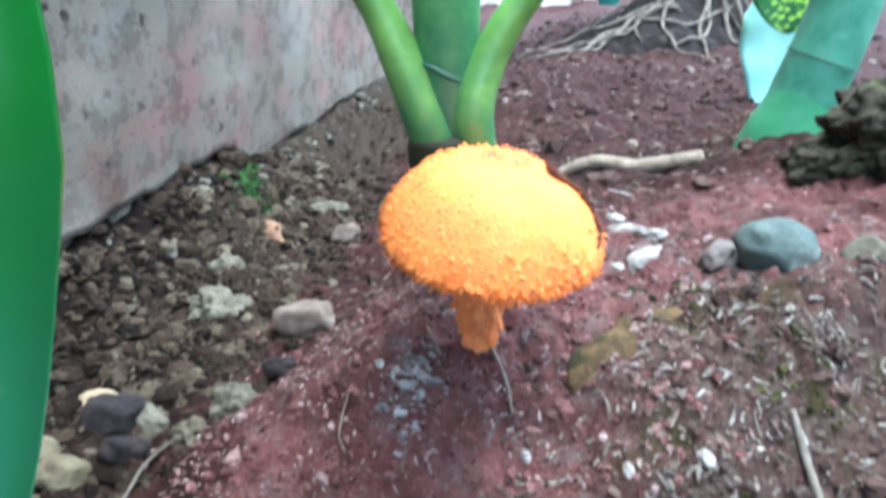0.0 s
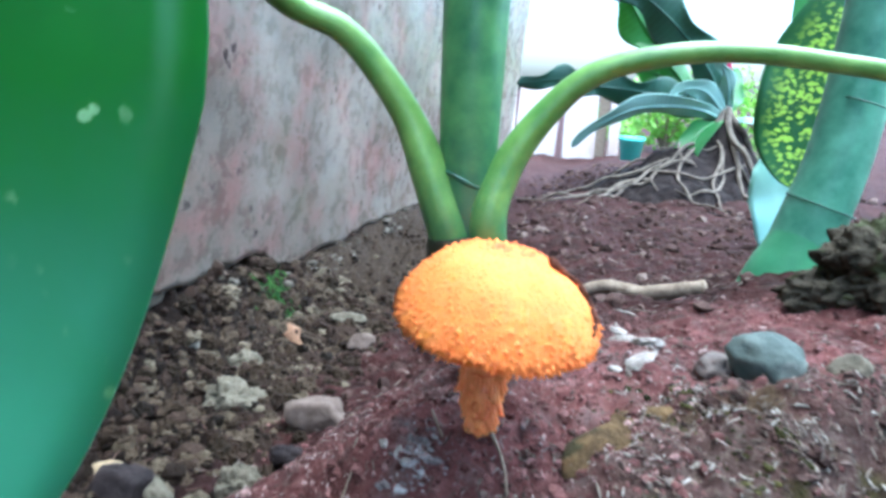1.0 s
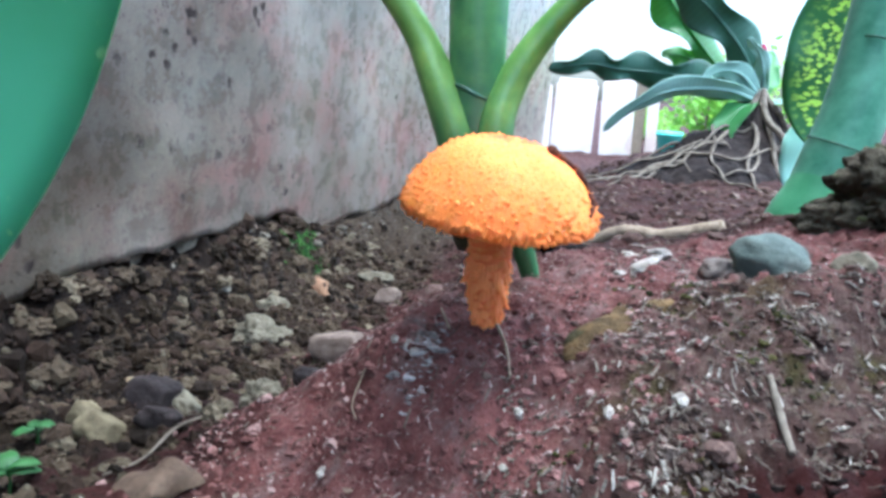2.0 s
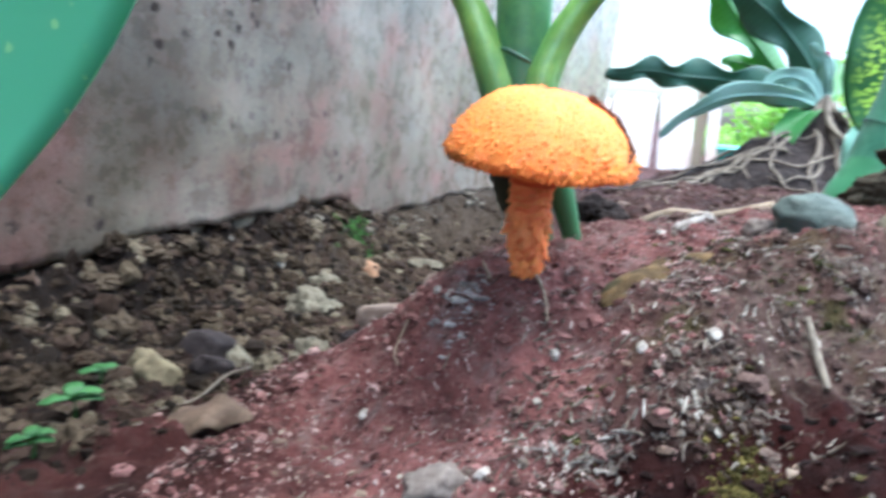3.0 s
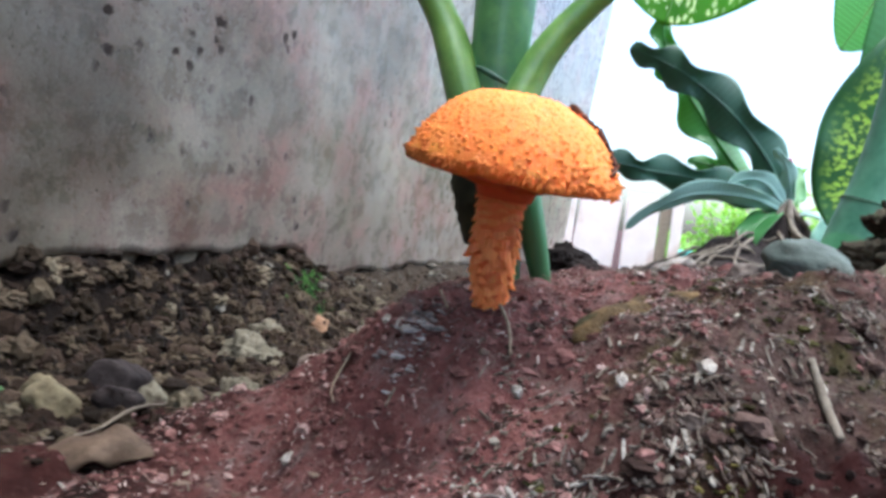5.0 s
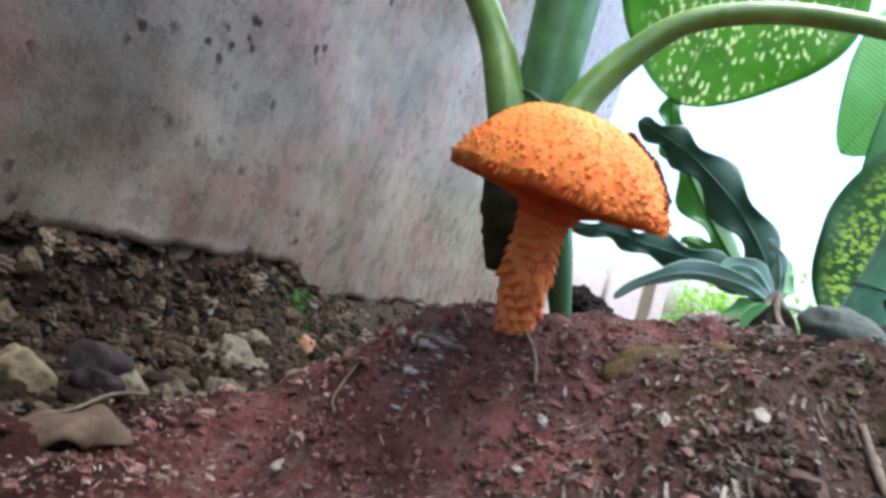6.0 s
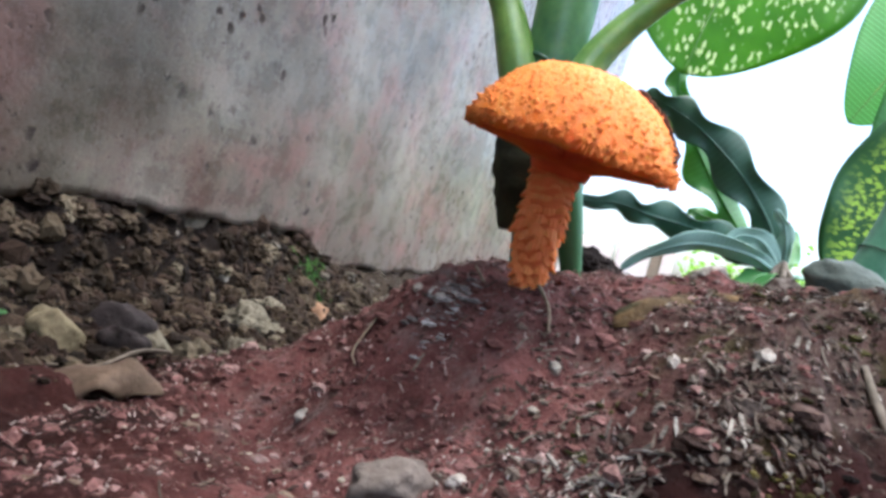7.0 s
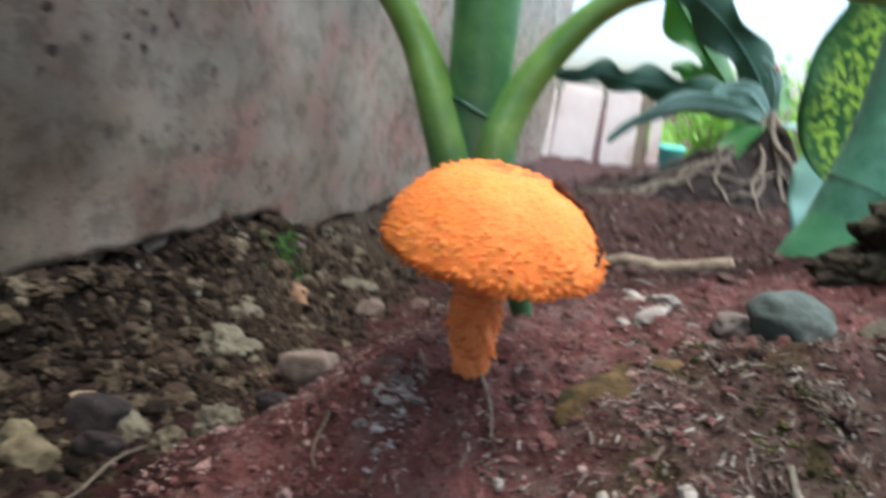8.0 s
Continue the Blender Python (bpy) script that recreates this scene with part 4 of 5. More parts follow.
# ---- the wavy-leaved plant with bare roots ----
def anthurium():
    base = Vector((0.33, 1.02, 0.075))
    top = thing("wavy_leaf_plant", base, "wavy-leaved plant with bare pale roots on a mound of peat", "plant")
    def peat_z(x, y):
        """The top of the heap of peat, falling away to the left and to the front."""
        heap = 0.086 * np.exp(-((x - 0.338) / 0.05) ** 2 - ((y - 1.01) / 0.07) ** 2) + 0.052 * np.exp(-((x - 0.255) / 0.075) ** 2 - ((y - 0.95) / 0.085) ** 2)
        return relief(x, y) + heap - 0.01 + 0.007 * grain(x, y, 0.03, 71) + 0.005 * grain(x, y, 0.012, 72)

    gx, gy = np.meshgrid(np.linspace(0.08, 0.46, 110), np.linspace(0.74, 1.2, 110))
    i = (np.arange(109)[:, None] * 110 + np.arange(109)[None, :]).ravel()
    part("root_ball", np.stack([gx, gy, peat_z(gx, gy)], -1).reshape(-1, 3).tolist(), np.stack([i, i + 1, i + 111, i + 110], -1).tolist(), PEAT, top, "dark peaty root ball")
    rnd = random.Random(11)
    crown = Vector((0.333, 1.0, 0.15))
    for i in range(19):
        thick = i < 7
        a = math.pi * (0.98 + 0.6 * (i % 7) / 6) if thick else math.pi * rnd.uniform(0.8, 1.5)
        p = crown + Vector((0.008 * math.cos(a), 0.008 * math.sin(a), 0)) if thick else Vector((0.27 + rnd.uniform(-0.07, 0.06), 0.94 + rnd.uniform(-0.04, 0.04), 0.1))
        pts, reach, bend = [], rnd.uniform(0.1, 0.2) if thick else rnd.uniform(0.08, 0.24), rnd.uniform(-0.2, 0.2)
        for j in range(9):
            z = max(float(peat_z(p.x, p.y)), float(ground_z(p.x, p.y))) + rnd.uniform(0.0, 0.007)
            pts.append(Vector((p.x, p.y, max(z, crown.z - 0.013 * j) if thick and j < 4 else z)))
            a += bend + rnd.uniform(-0.4, 0.4)
            p = p + Vector((math.cos(a), math.sin(a), 0)) * (reach / 8)
        v, f = tube_mesh(pts, [0.0046, 0.0043, 0.0034, 0.0026, 0.0013] if thick else [0.0021, 0.0022, 0.002, 0.0016, 0.0008], 8, 44, 1.0, 0.1, i)
        part("root", v, f, ROOT, top)
    wavy = lambda u: max(0.03, (1 - u) ** 0.35 * min(1, 0.25 + 2.2 * u))
    leaves = [
        ([(0.33, 1.0, 0.156), (0.28, 0.99, 0.168), (0.21, 0.985, 0.182), (0.145, 0.98, 0.186), (0.1, 0.98, 0.191), (0.046, 0.98, 0.182)], 0.024, (0.1, -0.3, 0.95), 0.5, 4.2, LEAF_DARK, "dark wavy-edged leaf"),
        ([(0.33, 0.995, 0.152), (0.278, 0.965, 0.165), (0.21, 0.95, 0.162), (0.163, 0.95, 0.14), (0.125, 0.96, 0.104)], 0.02, (0.1, -0.6, 0.75), 0.25, 2.2, LEAF_GREY, "grey-green arching leaf"),
        ([(0.33, 1.005, 0.155), (0.305, 1.0, 0.212), (0.25, 1.0, 0.272), (0.185, 1.0, 0.318), (0.14, 1.0, 0.338), (0.1, 1.0, 0.35)], 0.032, (0.7, -0.25, 0.65), 0.45, 4.0, LEAF_DARK, "dark wavy-edged leaf"),
        ([(0.32, 1.03, 0.155), (0.25, 1.05, 0.235), (0.19, 1.06, 0.315), (0.155, 1.06, 0.37), (0.142, 1.06, 0.42)], 0.028, (0.9, 0.1, 0.4), 0.6, 4.0, LEAF_MID, "narrow wavy green leaf"),
        ([(0.328, 0.995, 0.15), (0.3, 0.97, 0.142), (0.276, 0.95, 0.112), (0.264, 0.95, 0.07)], 0.024, (0.85, -0.4, 0.1), 0.1, 2.0, LEAF_MID, "green leaf bending to the soil"),
        ([(0.33, 1.02, 0.155), (0.29, 1.05, 0.188), (0.245, 1.07, 0.21), (0.21, 1.08, 0.216)], 0.022, (0.5, 0.1, 0.85), 0.5, 3.0, LEAF_MID, "narrow wavy green leaf"),
        ([(0.33, 0.99, 0.156), (0.3, 0.985, 0.186), (0.272, 0.98, 0.19), (0.25, 0.978, 0.176)], 0.017, (0.2, -0.3, 0.9), 0.3, 1.6, LEAF_GREY, "short pale folded leaf"),
        ([(0.335, 1.01, 0.155), (0.33, 0.99, 0.185), (0.318, 0.98, 0.214), (0.3, 0.975, 0.232)], 0.011, (0.9, -0.3, 0.2), 0.5, 2.2, LEAF_GREY, "short pale folded leaf"),
        ([(0.338, 1.02, 0.155), (0.355, 1.05, 0.19), (0.362, 1.08, 0.225)], 0.018, (0.9, -0.3, 0), 0.3, 2.5, LEAF_MID, ""),
        ([(0.338, 1.0, 0.15), (0.36, 0.97, 0.152), (0.382, 0.95, 0.132), (0.392, 0.94, 0.1)], 0.015, (0.5, 0.7, 0.3), 0.15, 1.5, LEAF_GREY, ""),
    ]
    for i, (pts, w, side, wave, waves, mat, label) in enumerate(leaves):
        v, f, uv = blade_mesh(pts, w, side, 0.22, wave, waves, 70, 14, wavy, phase=i * 0.9, scallop=0.32 if wave > 0.3 else 0.06)
        leaf = part("leaf", v, f, mat, top, label, uvs=uv, thick=0.0012)
        v, f = tube_mesh(pts, [0.0035, 0.0026, 0.0018, 0.0008], 8, 30)
        part("midrib", v, f, mat, leaf)
    for p in ((0.347, 1.06, 0.2), (0.276, 1.09, 0.212)):
        p = Vector(p)
        v, f, uv = blade_mesh([p, p + Vector((-0.006, -0.01, 0.016)), p + Vector((-0.004, -0.012, 0.032))], 0.013, (1, 0.2, 0.1), 0.35)
        part("spathe", v, f, SPATHE, top, "crimson pink flower bract", uvs=uv, thick=0.0008)
        v, f = tube_mesh([crown, crown.lerp(p, 0.5) + Vector((0.01, 0.03, 0.01)), p], [0.002, 0.0018, 0.0015], 8, 16)
        part("flower_stalk", v, f, LEAF_MID, top)


anthurium()


def overhead_leaves():
    """The flecked and veined leaves that hang in from a taller plant at the side."""
    top = thing("tall_leafy_plant", (0.6, 1.0, 0.05), "tall plant with large cream-flecked hanging leaves", "plant")
    v, f = tube_mesh([(0.6, 1.0, 0.03), (0.605, 1.0, 0.25), (0.6, 0.99, 0.5), (0.59, 0.98, 0.72)], [0.016, 0.015, 0.013, 0.01], 16, 30)
    part("stalk", v, f, STALK, top)
    oval = lambda u: max(0.02, math.sin(math.pi * u ** 0.85) ** 0.6)
    for pts, w, side, mat, label in (
            ([(0.235, 0.91, 0.70), (0.192, 0.9, 0.6), (0.166, 0.9, 0.52), (0.145, 0.9, 0.44), (0.13, 0.9, 0.357)], 0.155, (1, 0.1, -0.3), LEAF_FLECK, "green leaf flecked with cream"),
            ([(0.5, 1.09, 0.66), (0.465, 1.07, 0.57), (0.425, 1.05, 0.47), (0.385, 1.05, 0.385)], 0.078, (0.9, 0.1, 0.35), LEAF_VEIN, "backlit leaf with pale veins"),
            ([(0.46, 0.84, 0.54), (0.415, 0.82, 0.46), (0.37, 0.8, 0.36), (0.33, 0.80, 0.24)], 0.06, (0.85, 0.2, 0.45), LEAF_MID, "broad green hanging leaf")):
        v, f, uv = blade_mesh(pts, w, side, 0.1, 0.03, 2, 50, 18, oval)
        leaf = part("leaf_blade", v, f, mat, top, label, uvs=uv, thick=0.0007)
        v, f = tube_mesh(pts, [0.0035, 0.003, 0.002, 0.0008], 8, 30)
        part("midrib", v, f, PETIOLE, leaf)
        p = Vector(pts[0])
        v, f = tube_mesh([(0.595, 0.985, 0.62), (Vector((0.595, 0.985, 0.66)) + p) / 2 + Vector((0, 0, 0.05)), p], [0.006, 0.005, 0.0035], 10, 20)
        part("petiole", v, f, PETIOLE, top)


overhead_leaves()


# ---- stones, sticks and litter, each a thing ----
def on_ground(x, y, dz=0.0):
    return Vector((x, y, float(ground_z(x, y)) + dz))


def stone(name, x, y, size, mat, label, seed, turn=(0, 0, 0), sink=0.35, rough=0.3, sharp=0.6, category="stone", detail=4, crumble=0.0):
    c = on_ground(x, y, size[2] * (1 - 2 * sink))
    v, f = rock_mesh(c, size, turn, seed, rough, detail, sharp, crumble)
    ob = mesh_object(name, v, f, mat, on_ground(x, y))
    return tagged(ob, label, category)


stone("pebble", 0.1012, 0.1962, (0.0138, 0.010, 0.0098), BLUESTONE, "smooth bluish grey pebble half sunk in soil", 2, (0, 6, 10), 0.36, 0.2, 0.6)
stone("rock", 0.187, 0.277, (0.047, 0.024, 0.031), BARK, "dark crumbling mossy lump of rotten bark", 5, (10, -14, 15), 0.38, 0.6, 0.0, category="rock", detail=6, crumble=0.13)
stone("rock", 0.146, 0.262, (0.013, 0.01, 0.008), BARK, "dark crumbling mossy lump of rotten bark", 15, (0, 0, 0), 0.4, 0.5, 0.0, category="rock", detail=5, crumble=0.13)
stone("pebble", 0.124, 0.192, (0.008, 0.006, 0.005), GREYSTONE, "small grey stone beside the bluish pebble", 7, (0, 0, 30), 0.3)
stone("pebble", 0.087, 0.202, (0.0105, 0.006, 0.0058), SLATE, "flat grey stone leaning on the bluish pebble", 8, (0, 0, 60), 0.3)
stone("pebble", -0.057, 0.277, (0.017, 0.011, 0.0095), TANSTONE, "blunt tan stone lying in the trench", 9, (5, 12, -20), 0.25, 0.35, 0.85)
stone("pebble", -0.060, 0.238, (0.008, 0.006, 0.006), DARKSTONE, "small black stone in the trench", 10, (0, 0, 0), 0.3)
stone("pebble", -0.072, 0.213, (0.0085, 0.007, 0.007), GREYSTONE, "olive-grey crumbling stone at the slope's foot", 24, (0, 0, 25), 0.38, 0.5, 0.0, detail=5, crumble=0.13)
stone("pebble", -0.058, 0.395, (0.010, 0.008, 0.007), TANSTONE, "rounded tan stone lying in the trench", 11, (0, 0, 40), 0.3)
stone("pebble", -0.121, 0.214, (0.0085, 0.006, 0.005), CREAMSTONE, "smooth cream pebble on gravel", 12, (0, 10, 20), 0.25, 0.12, 0.2)
stone("pebble", -0.112, 0.203, (0.013, 0.010, 0.010), DARKSTONE, "black stone among gravel", 13, (0, 0, 10), 0.3)
stone("pebble", -0.114, 0.174, (0.009, 0.007, 0.0075), PALESTONE, "pale olive angular stone", 14, (10, 15, 35), 0.25, 0.3, 0.8)
stone("pebble", -0.127, 0.187, (0.006, 0.005, 0.0055), PALESTONE, "pale olive angular stone", 16, (0, 20, 0), 0.25, 0.2, 0.2)
stone("pebble", -0.102, 0.208, (0.011, 0.006, 0.006), GREYSTONE, "grey-green flat stone in gravel", 17, (0, 12, -25), 0.3)
stone("pebble", -0.0985, 0.186, (0.007, 0.006, 0.006), DARKSTONE, "small black stone among gravel", 18, (0, 0, 0), 0.3)
stone("pebble", -0.108, 0.325, (0.0085, 0.007, 0.007), GREYSTONE, "lichen-grey lump of grit by the wall", 19, (0, 0, 0), 0.38, 0.5, 0.0, detail=5, crumble=0.13)
stone("pebble", -0.1, 0.29, (0.012, 0.010, 0.009), GREYSTONE, "lichen-grey lump of grit by the wall", 20, (0, 0, 30), 0.38, 0.5, 0.0, detail=5, crumble=0.13)
stone("pebble", -0.0005, 0.1095, (0.0078, 0.006, 0.006), SLATE, "dark grey stone on the red slope", 21, (0, 0, 30), 0.35)
stone("soil_lump", 0.036, 0.26, (0.01, 0.007, 0.0065), PEAT, "black crumbly lump of soil behind the mushroom", 22, (0, 0, 0), 0.2, 0.5, 0.0, category="soil lump", detail=5, crumble=0.14)
stone("pebble", -0.072, 0.43, (0.014, 0.006, 0.004), GREYSTONE, "flat grey stone at the trench's end", 23, (0, 0, 15), 0.2)
for i, (x, y, s, w) in enumerate(((0.0565, 0.2, 0.003, 0.0022), (0.0635, 0.199, 0.0056, 0.0044), (0.0695, 0.219, 0.0078, 0.006), (0.025, 0.1466, 0.0018, 0.0013), (0.067, 0.238, 0.0075, 0.0058),
                                  (0.0665, 0.252, 0.004, 0.003), (-0.032, 0.158, 0.0026, 0.0014), (-0.0095, 0.1725, 0.0024, 0.0013), (-0.0145, 0.177, 0.002, 0.0012), (-0.007, 0.168, 0.0016, 0.001), (0.0115, 0.114, 0.003, 0.0012), (0.0465, 0.131, 0.002, 0.0014), (0.062, 0.1285, 0.0023, 0.0014))):
    c = on_ground(x, y, 0.0004)
    v, f = rock_mesh(c, (s, w, max(0.0015, 0.34 * s)), (20 * math.sin(i * 5), 20 * math.cos(i * 3), 40 * i), 30 + i, 0.35, 5, 0.4, 0.09)
    tagged(mesh_object("chalk_flake", v, f, WHITE, c), "small crumbly whitish flake on the soil", "flake", "white flakes")


def stick(points, radii, mat, label, name="stick", n=9):
    v, f = tube_mesh(points, radii, n, 30, 1.0, 0.08, 2)
    return tagged(mesh_object(name, v, f, mat, points[0]), label, "stick")


stick([on_ground(0.052, 0.352, 0.003), on_ground(0.074, 0.345, 0.004), on_ground(0.096, 0.336, 0.004), on_ground(0.12, 0.322, 0.003)], [0.003, 0.0034, 0.0038, 0.0044, 0.0036], TWIG, "pale peeled stick lying behind the mushroom")
stick([on_ground(-0.083, 0.2, 0.002), on_ground(-0.089, 0.18, 0.004), on_ground(-0.092, 0.163, 0.002), on_ground(-0.098, 0.15, 0.001)], [0.0005, 0.0006, 0.0005, 0.0004], ROOT, "thin dry rootlet in the trench")
stick([on_ground(-0.001, 0.182, 0.001), on_ground(0.003, 0.172, 0.001)], [0.0004, 0.0004], TWIG, "short pale straw at the mushroom's foot")
stick([on_ground(0.017, 0.172, 0.001), on_ground(0.0205, 0.163, 0.001), on_ground(0.022, 0.156, 0.0005)], [0.0005, 0.0005, 0.0003], TWIG, "short pale straw at the mushroom's foot")
stick([on_ground(0.0865, 0.143, 0.001), on_ground(0.0875, 0.135, 0.001), on_ground(0.088, 0.126, 0.001)], [0.0008, 0.0011, 0.0009], ROOT, "grey sliver of wood on the mound")
stick([on_ground(-0.024, 0.181, 0.001), on_ground(-0.0265, 0.172, 0.002), on_ground(-0.024, 0.166, 0.0005)], [0.0003, 0.00035, 0.00025], TWIG, "curled pale fibre on the red slope")
stick([on_ground(-0.035, 0.245, 0.001), on_ground(-0.042, 0.25, 0.002), on_ground(-0.047, 0.262, 0.001)], [0.0003, 0.00035, 0.00025], TWIG, "curled pale fibre on the red slope")


def dry_leaf(points, width, side, label, wave=0.25, droop=0.3, mat=DRYLEAF):
    v, f, uv = blade_mesh(points, width, side, -0.1, wave, 2.2, 26, 12, droop=droop)
    ob = mesh_object("dry_leaf", v, f, mat, points[0], uvs=uv)
    mod = ob.modifiers.new("thickness", "SOLIDIFY")
    mod.thickness, mod.offset = 0.0005, 0.0
    return tagged(ob, label, "dead leaf")


dry_leaf([on_ground(-0.090, 0.142, 0.001), on_ground(-0.082, 0.144, 0.0048), on_ground(-0.073, 0.147, 0.0048), on_ground(-0.0655, 0.15, 0.001)], 0.0078, (0.15, 0.9, 0.3), "curled brown dead leaf in the trench")
dry_leaf([on_ground(0.037, 0.158, 0.001), on_ground(0.044, 0.165, 0.0026), on_ground(0.053, 0.171, 0.0022), on_ground(0.062, 0.175, 0.0012), on_ground(0.069, 0.176, -0.001)], 0.0085, (-0.5, 0.8, 0.12), "brown dead leaf half buried in the mound", 0.35, 0.45, ROTLEAF)
dry_leaf([on_ground(-0.104, 0.381, 0.002), on_ground(-0.096, 0.377, 0.006), on_ground(-0.088, 0.372, 0.003)], 0.006, (0.1, 0.9, 0.4), "small orange-brown dead leaf in the trench", mat=RUSTLEAF)


def sprout(x, y, s, seed):
    base = on_ground(x, y, -0.001)
    top = thing("weed_sprout", base, "tiny green weed seedling in gravel", "weed", "weed seedlings")
    rnd = random.Random(seed)
    v, f = tube_mesh([base, base + Vector((0.001, 0, 0.5 * s)), base + Vector((0, 0.001, s))], [0.0004, 0.0004, 0.0003], 6, 8)
    part("stem", v, f, SPROUT, top)
    for i in range(6):
        a = i * 2.1 + rnd.uniform(-0.3, 0.3)
        d = Vector((math.cos(a), math.sin(a), 0))
        p = base + Vector((0, 0, s * rnd.uniform(0.6, 1.0)))
        v, f, uv = blade_mesh([p, p + d * 0.4 * s + Vector((0, 0, 0.2 * s)), p + d * 0.85 * s + Vector((0, 0, 0.1 * s))], 0.26 * s, d.cross(Vector((0, 0, 1))), 0.15, 0.1, 2, 10, 6)
        part("leaf", v, f, SPROUT, top, uvs=uv, thick=0.0003)


for i, (x, y, s) in enumerate(((-0.118, 0.136, 0.0115), (-0.134, 0.17, 0.0085), (-0.112, 0.112, 0.008))):
    sprout(x, y, s, i)


# ---- far off ----
def far_fence():
    top = thing("fence", (0.3, 2.15, 0.0), "weathered cream boards of a low fence", "fence")
    rnd = random.Random(3)
    for i, (x, w, h, lean) in enumerate(((0.015, 0.15, 0.235, 0), (0.155, 0.118, 0.24, 2), (0.342, 0.028, 0.25, 1), (0.276, 0.09, 0.25, -1), (0.375, 0.03, 0.25, -1))):
        z = float(relief(np.float64(x), np.float64(2.1))) - 0.03
        bm = bmesh.new()
        bmesh.ops.create_cube(bm, size=1.0)
        bmesh.ops.bevel(bm, geom=bm.edges[:], offset=0.06, segments=2, affect="EDGES")
        m = pose(x, 2.1 + 0.02 * rnd.uniform(-1, 1), z + h / 2, 0, lean, rnd.uniform(-3, 3)) @ Matrix.Diagonal((w, 0.02, h, 1))
        bm.transform(m)
        v, f = [q.co.copy() for q in bm.verts], [tuple(q.index for q in g.verts) for g in bm.faces]
        bm.free()
        part("board", v, f, CREAM if i != 2 else TWIG, top, smooth_shade=False)


far_fence()


def bucket():
    c = Vector((0.40, 1.95, float(relief(np.float64(0.40), np.float64(1.95))) - 0.005))
    top = thing("plant_pot", c, "small teal plastic plant pot on far soil", "plant pot")
    prof = [(0.024, 0.0), (0.032, 0.055), (0.035, 0.056), (0.035, 0.066), (0.031, 0.066), (0.023, 0.006)]
    n = 24
    verts = [c + Vector((r * math.cos(2 * math.pi * k / n), r * math.sin(2 * math.pi * k / n), z)) for r, z in prof for k in range(n)]
    faces = [(j * n + k, j * n + (k + 1) % n, (j + 1) * n + (k + 1) % n, (j + 1) * n + k) for j in range(len(prof) - 1) for k in range(n)]
    faces += [tuple(range(n - 1, -1, -1)), tuple(5 * n + k for k in range(n))]
    part("pot", verts, faces, TEAL, top)


bucket()


def shrub(x, y, height, spread_out, count, seed):
    base = Vector((x, y, float(relief(np.float64(x), np.float64(y))) - 0.01))
    top = thing("shrub", base, "light green leafy shrub far behind", "shrub", "far shrubs")
    rnd = random.Random(seed)
    tips = []
    for i in range(7):
        a = i * 0.9
        p = base + Vector((spread_out * 0.7 * math.cos(a), spread_out * 0.7 * math.sin(a), height * rnd.uniform(0.6, 1)))
        v, f = tube_mesh([base, base.lerp(p, 0.5) + Vector((0, 0, 0.05 * height)), p], [0.005, 0.004, 0.002], 6, 10)
        part("branch", v, f, TWIG, top)
        tips.append(p)
    verts, faces = [], []
    for i in range(count):
        p = base.lerp(rnd.choice(tips), rnd.uniform(0.3, 1.1)) + Vector([rnd.gauss(0, 0.22) * spread_out for _ in range(3)])
        d = Vector((rnd.gauss(0, 1), rnd.gauss(0, 1), rnd.gauss(0.2, 0.6))).normalized()
        s = d.cross(Vector((rnd.gauss(0, 1), rnd.gauss(0, 1), 1))).normalized()
        k, o = rnd.uniform(0.02, 0.04), len(verts)
        up = d.cross(s) * 0.15
        verts += [p, p + (d * 0.4 + s * 0.3 + up) * k, p + d * k, p + (d * 0.4 - s * 0.3 + up) * k]
        faces += [(o, o + 1, o + 2), (o, o + 2, o + 3)]
    tagged(part("foliage", verts, faces, LEAF_BRIGHT, top, smooth_shade=False), kind="stuff")


shrub(0.62, 2.5, 0.26, 0.14, 700, 1)
shrub(0.95, 2.4, 0.3, 0.22, 800, 2)
shrub(0.5, 2.9, 0.12, 0.12, 400, 3)


# ---- loose crumbs, gravel, fibres and moss: too many to count ----
def template(level):
    bm = bmesh.new()
    bmesh.ops.create_icosphere(bm, subdivisions=level, radius=1.0)
    v, f = np.array([q.co[:] for q in bm.verts]), np.array([[q.index for q in g.verts] for g in bm.faces])
    bm.free()
    return v, f


def turns(rng, n):
    """n random turns."""
    q = rng.normal(size=(n, 4))
    q /= np.linalg.norm(q, axis=1)[:, None]
    w, x, y, z = q.T
    return np.stack([1 - 2 * (y * y + z * z), 2 * (x * y - z * w), 2 * (x * z + y * w), 2 * (x * y + z * w), 1 - 2 * (x * x + z * z), 2 * (y * z - x * w),
                     2 * (x * z - y * w), 2 * (y * z + x * w), 1 - 2 * (x * x + y * y)], -1).reshape(n, 3, 3)


def sample(rng, n, box, weight):
    """n places in a box of the plan, thinned by a weight from 0 to 1."""
    out = np.zeros((0, 2))
    while len(out) < n:
        p = rng.uniform((box[0], box[2]), (box[1], box[3]), (n * 3, 2))
        p = p[rng.uniform(size=len(p)) < weight(p[:, 0], p[:, 1])]
        out = np.concatenate([out, p])
    return out[:n]


